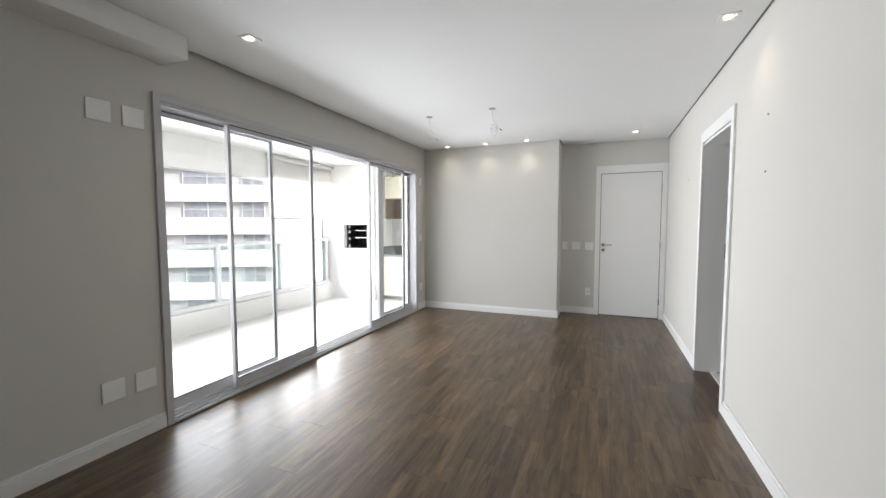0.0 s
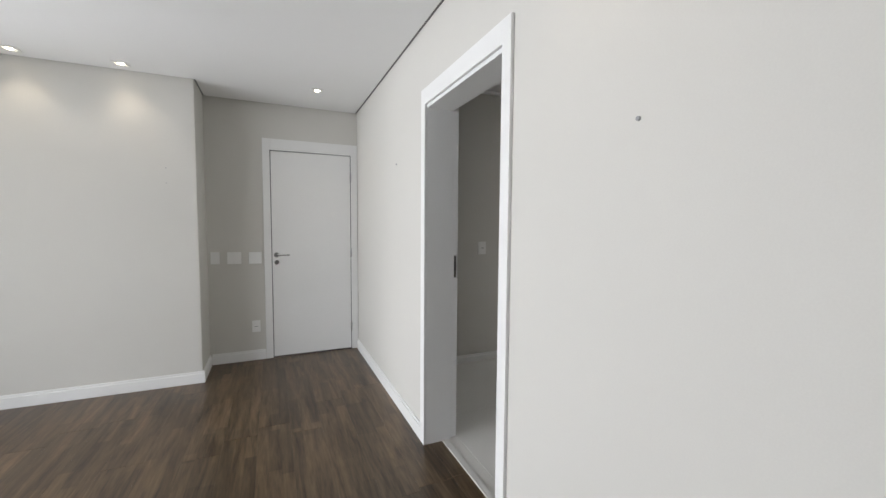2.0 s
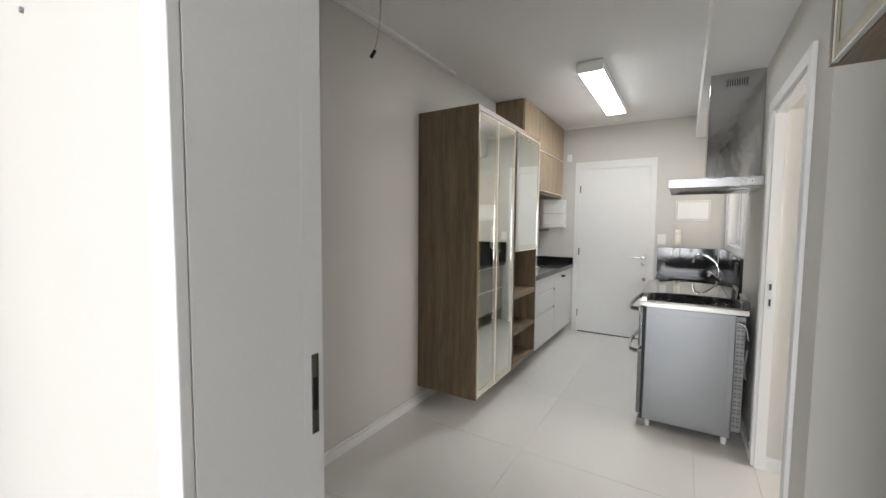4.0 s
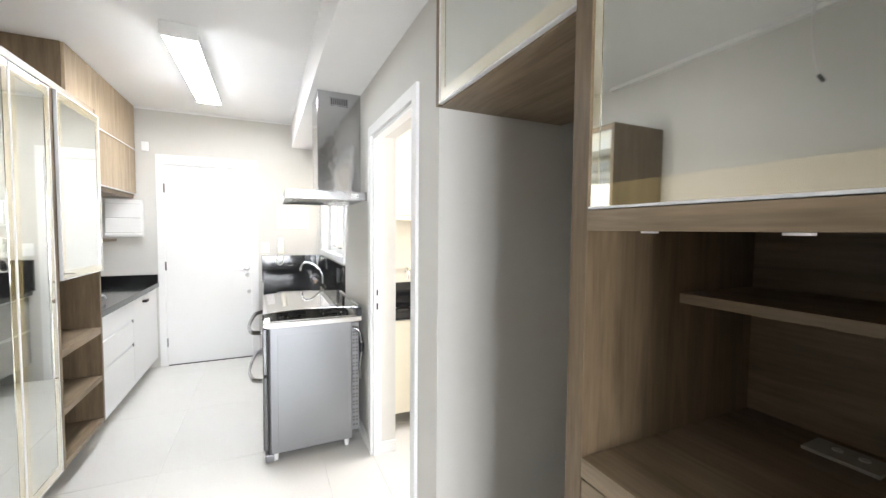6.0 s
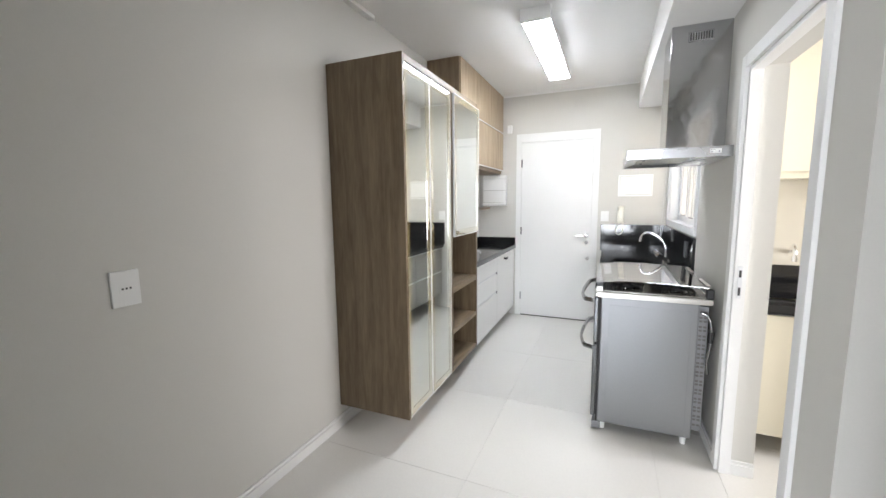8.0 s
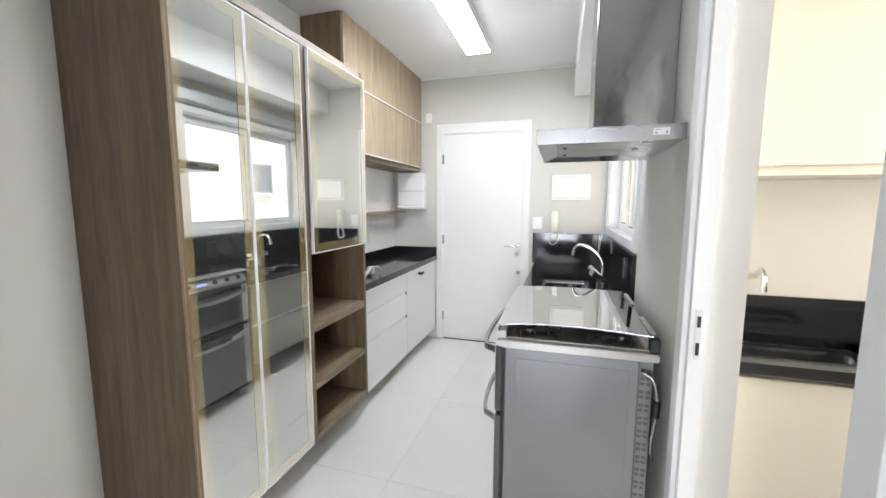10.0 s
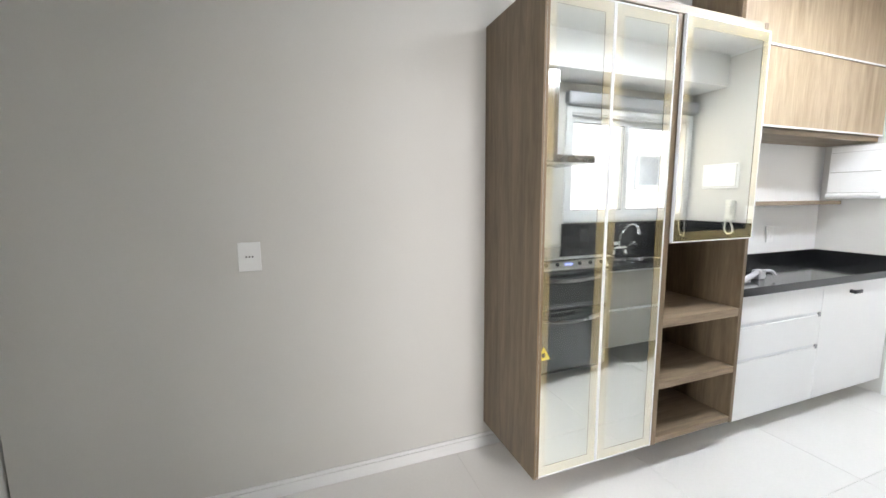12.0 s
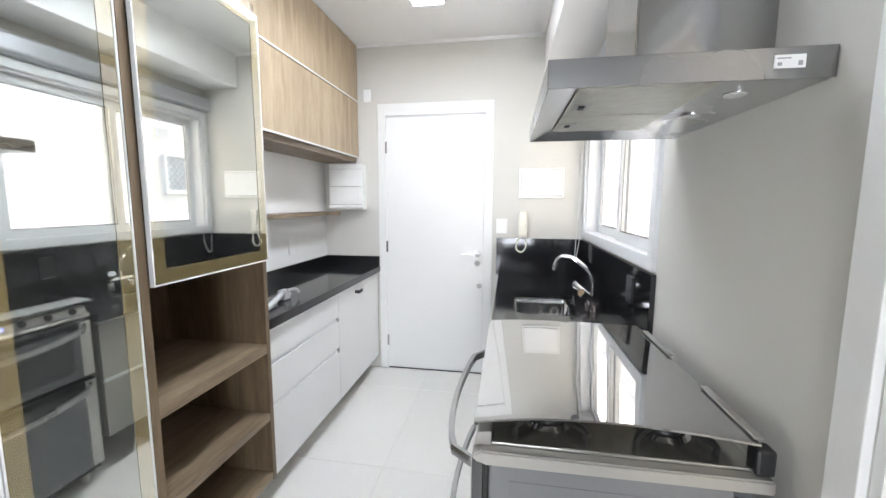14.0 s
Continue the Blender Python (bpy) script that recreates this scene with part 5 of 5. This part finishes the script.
lb = part("rating_label", block(HX0 - 0.002, HX0 - 0.0003, -0.919, -0.869, 1.652, 1.675), PLASTIC, hd, "small white rating label")
bm = bmesh.new()
box(bm, HX0 - 0.0028, HX0 - 0.0021, -0.895, -0.873, 1.668, 1.67)
box(bm, HX0 - 0.0028, HX0 - 0.0021, -0.881, -0.874, 1.656, 1.662)
box(bm, HX0 - 0.0028, HX0 - 0.0021, -0.914, -0.907, 1.656, 1.664)
part("label_print", bm, GREYPLASTIC, lb)

# ---- fluorescent ceiling lamp ----
fl = thing("fluorescent_lamp", (3.61, 0.0875, KCEIL), "white fluorescent ceiling lamp, switched on", "ceiling light")
bm = block(2.97, 4.29, 0.0, 0.175, KCEIL - 0.05, KCEIL - 0.001, 0.004)
box(bm, 2.97, 4.29, -0.004, -0.0005, KCEIL - 0.070, KCEIL - 0.002)
box(bm, 2.97, 4.29, 0.1755, 0.179, KCEIL - 0.070, KCEIL - 0.002)
part("body", bm, WHITE, fl)
part("end_cap", block(2.94, 2.9695, -0.01, 0.185, KCEIL - 0.082, KCEIL - 0.001, 0.004), PLASTIC, fl)
part("end_cap", block(4.2905, 4.32, -0.01, 0.185, KCEIL - 0.082, KCEIL - 0.001, 0.004), PLASTIC, fl)
part("diffuser", block(2.97, 4.29, 0.0, 0.175, KCEIL - 0.082, KCEIL - 0.0505, 0.006, 2), TUBE, fl, "bright lit diffuser")

# ---- ceiling raceway with loose wire ----
rw = thing("cable_raceway", (1.5, KYL, KCEIL - 0.02), "white plastic cable raceway along the ceiling", "cable raceway")
part("channel", block(0.5, 2.63, KYL - 0.045, KYL - 0.001, KCEIL - 0.026, KCEIL - 0.001, 0.003), PLASTIC, rw)
kw = thing("hanging_wire", (1.05, 0.55, KCEIL), "thin loose white wire hanging from the kitchen ceiling", "cable")
bm = bmesh.new()
tube(bm, [(1.05, 0.55, KCEIL - 0.001), (1.05, 0.552, KCEIL - 0.15), (1.062, 0.548, KCEIL - 0.3), (1.056, 0.552, KCEIL - 0.45), (1.035, 0.56, KCEIL - 0.54)], 0.003, 8)
c = part("wire", bm, CABLE_W, kw, smooth=True)
bm = bmesh.new()
rod(bm, (1.038, 0.558, KCEIL - 0.535), (1.022, 0.565, KCEIL - 0.565), 0.0075, n=10)
part("wire_end", bm, BLACKPLASTIC, kw, "black taped wire end", True)
bm = bmesh.new()
rod(bm, (1.05, 0.55, KCEIL - 0.008), (1.05, 0.55, KCEIL - 0.0005), 0.03, n=20)
part("ceiling_cap", bm, PLASTIC, kw, smooth=True)

# ---- oak tower and fridge bridge cabinet ----
FY = -0.957
ot = thing("oven_tower", (0.52, -1.3, 0), "oak tower cabinet with glass door and open oven recess", "cabinet")
AX0, AX1, BKY = 0.268, 0.812, -1.56
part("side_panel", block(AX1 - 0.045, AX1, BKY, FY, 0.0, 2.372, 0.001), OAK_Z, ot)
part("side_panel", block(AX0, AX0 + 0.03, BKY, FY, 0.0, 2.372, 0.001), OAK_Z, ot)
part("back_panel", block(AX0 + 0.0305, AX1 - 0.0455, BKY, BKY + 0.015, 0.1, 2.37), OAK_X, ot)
for z0, z1 in ((0.935, 0.976), (1.448, 1.489), (2.34, 2.37)):
    part("shelf", block(AX0 + 0.0305, AX1 - 0.0455, BKY + 0.016, FY - 0.0005, z0, z1, 0.001), OAK_X, ot)
part("inner_shelf", block(AX0 + 0.0305, AX1 - 0.0455, BKY + 0.016, -1.25, 1.281, 1.304, 0.001), OAK_X, ot)
part("drawer_front", block(AX0 + 0.032, AX1 - 0.047, FY - 0.02, FY - 0.001, 0.10, 0.931, 0.001), OAK_X, ot)
part("plinth", block(AX0 + 0.031, AX1 - 0.046, FY - 0.06, FY - 0.045, 0.0, 0.098), OAK_X, ot)
glass_door(ot, AX0 + 0.01, AX1 - 0.02, 1.491, 2.36, FY - 0.018, 1)
for x, y in ((0.735, -1.10), (0.44, -1.0)):
    bm = bmesh.new()
    rod(bm, (x, y, 1.4435), (x, y, 1.4475), 0.017, n=18)
    part("shelf_light", bm, PLASTIC, ot, "small round white shelf light", True)
bp_ = thing("mounting_plate", (0.4, -1.2, 0.976), "flat grey metal plate lying in the oven recess", "metal plate")
mp = part("plate", block(0.478, 0.60, -1.504, -1.427, 0.9765, 0.984, 0.001), TRIM, bp_)
for x in (0.514, 0.556):
    bm = bmesh.new()
    rod(bm, (x, -1.471, 0.984), (x, -1.471, 0.9865), 0.009, n=14)
    part("screw_cap", bm, PLASTIC, mp, "round pale screw cap", True)
fb = thing("fridge_bridge_cabinet", (1.15, -1.3, 1.9), "oak cabinet with glass door above the fridge recess", "cabinet")
part("body", block(AX1 + 0.001, 1.546, BKY, FY - 0.02, 1.912, 2.37), OAK_X, fb)
part("side_panel", block(1.528, 1.5475, FY - 0.0195, FY, 1.912, 2.372), OAK_Z, fb)
glass_door(fb, AX1 + 0.004, 1.527, 1.917, 2.365, FY - 0.019, 1)
structure("bulkhead", block(0.205, 1.547, -1.66, FY, 2.375, KCEIL), CEIL, "white plaster bulkhead above the cabinets", "bulkhead")

# ---- laundry ----
LX = 3.25
lcab = thing("laundry_base_cabinet", (3.0, -1.8, 0.13), "cream wall-hung laundry cabinet", "cabinet")
part("body", block(2.80, LX, -2.6, -1.13, 0.13, 0.57), CREAM, lcab)
for y0, y1 in ((-1.86, -1.12), (-2.6, -1.865)):
    d = part("door", block(2.78, 2.7995, y0, y1, 0.13, 0.80, 0.002), CREAM, lcab)
lup = thing("laundry_wall_cabinet", (3.1, -1.8, 1.52), "cream laundry wall cabinet", "cabinet")
part("body", block(2.95, LX, -2.6, -1.11, 1.52, 2.4), CREAM, lup)
for y0, y1 in ((-1.86, -1.112), (-2.6, -1.865)):
    part("door", block(2.93, 2.9495, y0, y1, 1.555, 2.4, 0.002), CREAM, lup)
ltop = thing("laundry_worktop", (3.0, -1.8, 0.825), "black granite laundry worktop with upstand", "worktop")
bm = bmesh.new()
box(bm, 2.75, 2.83, -2.6, -1.11, 0.825, 0.865)
box(bm, 3.13, LX, -2.6, -1.11, 0.825, 0.865)
box(bm, 2.83, 3.13, -1.19, -1.11, 0.825, 0.865)
box(bm, 2.83, 3.13, -2.6, -1.72, 0.825, 0.865)
part("slab", bm, GRANITE, ltop)
part("upstand", block(LX - 0.02, LX - 0.001, -2.6, -1.11, 0.8655, 1.01, 0.001), GRANITE, ltop)
lsk = thing("laundry_sink", (2.98, -1.45, 0.60), "brushed steel laundry sink bowl", "sink")
bm = bmesh.new()
box(bm, 2.825, 3.135, -1.725, -1.185, 0.60, 0.824, 0.04, 4)
top = [f for f in bm.faces if f.normal.z > 0.9 and f.calc_center_median().z > 0.81]
bmesh.ops.delete(bm, geom=top, context="FACES")
part("bowl", bm, STEEL, lsk, smooth=True)
lf = thing("laundry_faucet", (3.22, -1.40, 1.15), "chrome wall tap above the laundry sink", "faucet")
bm = bmesh.new()
tube(bm, [(3.249, -1.42, 1.09), (3.205, -1.412, 1.125), (3.15, -1.40, 1.14), (3.112, -1.395, 1.11), (3.106, -1.393, 1.075)], 0.010, 12)
rod(bm, (3.106, -1.393, 1.08), (3.106, -1.393, 1.05), 0.013, n=16)
part("spout", bm, CHROME, lf, smooth=True)


# ---- floor pieces ----
def pieces(name, parent, cells, z0, z1, mat, chamfer):
    """One object for each cell (x0, x1, y0, y1); alike cells share a mesh."""
    made = {}
    for x0, x1, y0, y1 in cells:
        key = (round(x1 - x0, 3), round(y1 - y0, 3))
        if key not in made:
            hx, hy = key[0] / 2, key[1] / 2
            v = [(sx * (hx - c), sy * (hy - c), z) for z, c in ((z0, 0), (z1 - chamfer, 0), (z1, chamfer)) for sx, sy in ((-1, -1), (1, -1), (1, 1), (-1, 1))]
            f = [(8, 9, 10, 11)] + [(a + k, a + (k + 1) % 4, a + 4 + (k + 1) % 4, a + 4 + k) for a in (0, 4) for k in range(4)]
            me = bpy.data.meshes.new(name)
            me.from_pydata(v, [], f)
            me.materials.append(mat)
            made[key] = me
        ob = new(name, made[key])
        ob.location = ((x0 + x1) / 2, (y0 + y1) / 2, 0)
        ob.parent = parent


def grid(x0, x1, y0, y1, xs, ys, w, h, joint):
    """Cells of a w x h grid through (xs, ys), cut to a rectangle."""
    out = []
    for i in range(math.floor((x0 - xs) / w), math.ceil((x1 - xs) / w)):
        for j in range(math.floor((y0 - ys) / h), math.ceil((y1 - ys) / h)):
            c = (max(x0, xs + i * w) + joint / 2, min(x1, xs + (i + 1) * w) - joint / 2, max(y0, ys + j * h) + joint / 2, min(y1, ys + (j + 1) * h) - joint / 2)
            if c[1] - c[0] > 0.02 and c[3] - c[2] > 0.02:
                out.append(c)
    return out


fk = bpy.data.objects["floor_kitchen"]
cells = grid(0.151, KX1, KYR, KYL, 1.99, 0.225, 0.885, 0.9, 0.002) + grid(0.196, 1.546, -1.66, KYR, 1.99, 0.225, 0.885, 0.9, 0.003) + grid(1.662, 3.248, -2.88, KYR, 1.99, 0.225, 0.885, 0.9, 0.003)
pieces("tile", fk, cells, -0.012, 0.0, TILE, 0.0008)
fb_ = bpy.data.objects["floor_balcony"]
pieces("tile", fb_, grid(BX, WX - 0.2, -4.0, 2.5, BX, BY1, 0.6, 0.6, 0.004), -0.024, -0.012, BALCONY_TILE, 0.001)
fl_ = bpy.data.objects["floor_living"]
cells = []
rng = random.Random(4)
PW, PL = 0.195, 1.38
x = WX + 0.012
while x < 0.109:
    y = -6.2 - rng.random() * PL
    while y < EY:
        c = (x + 0.0001, min(x + PW, 0.109) - 0.0001, max(y, -6.2) + 0.0004, min(y + PL, EY - 0.001) - 0.0004)
        if c[3] - c[2] > 0.03 and not (c[0] < -1.42 and c[2] > NY):
            if c[0] > 0.0 - 1e-3:
                c = (c[0], c[1], max(c[2], -0.896), min(c[3], -0.062))
            if c[3] - c[2] > 0.03 and c[1] - c[0] > 0.01:
                cells.append(c)
        y += PL
    x += PW
pieces("plank", fl_, cells, -0.012, 0.0, FLOORWOOD, 0.0004)
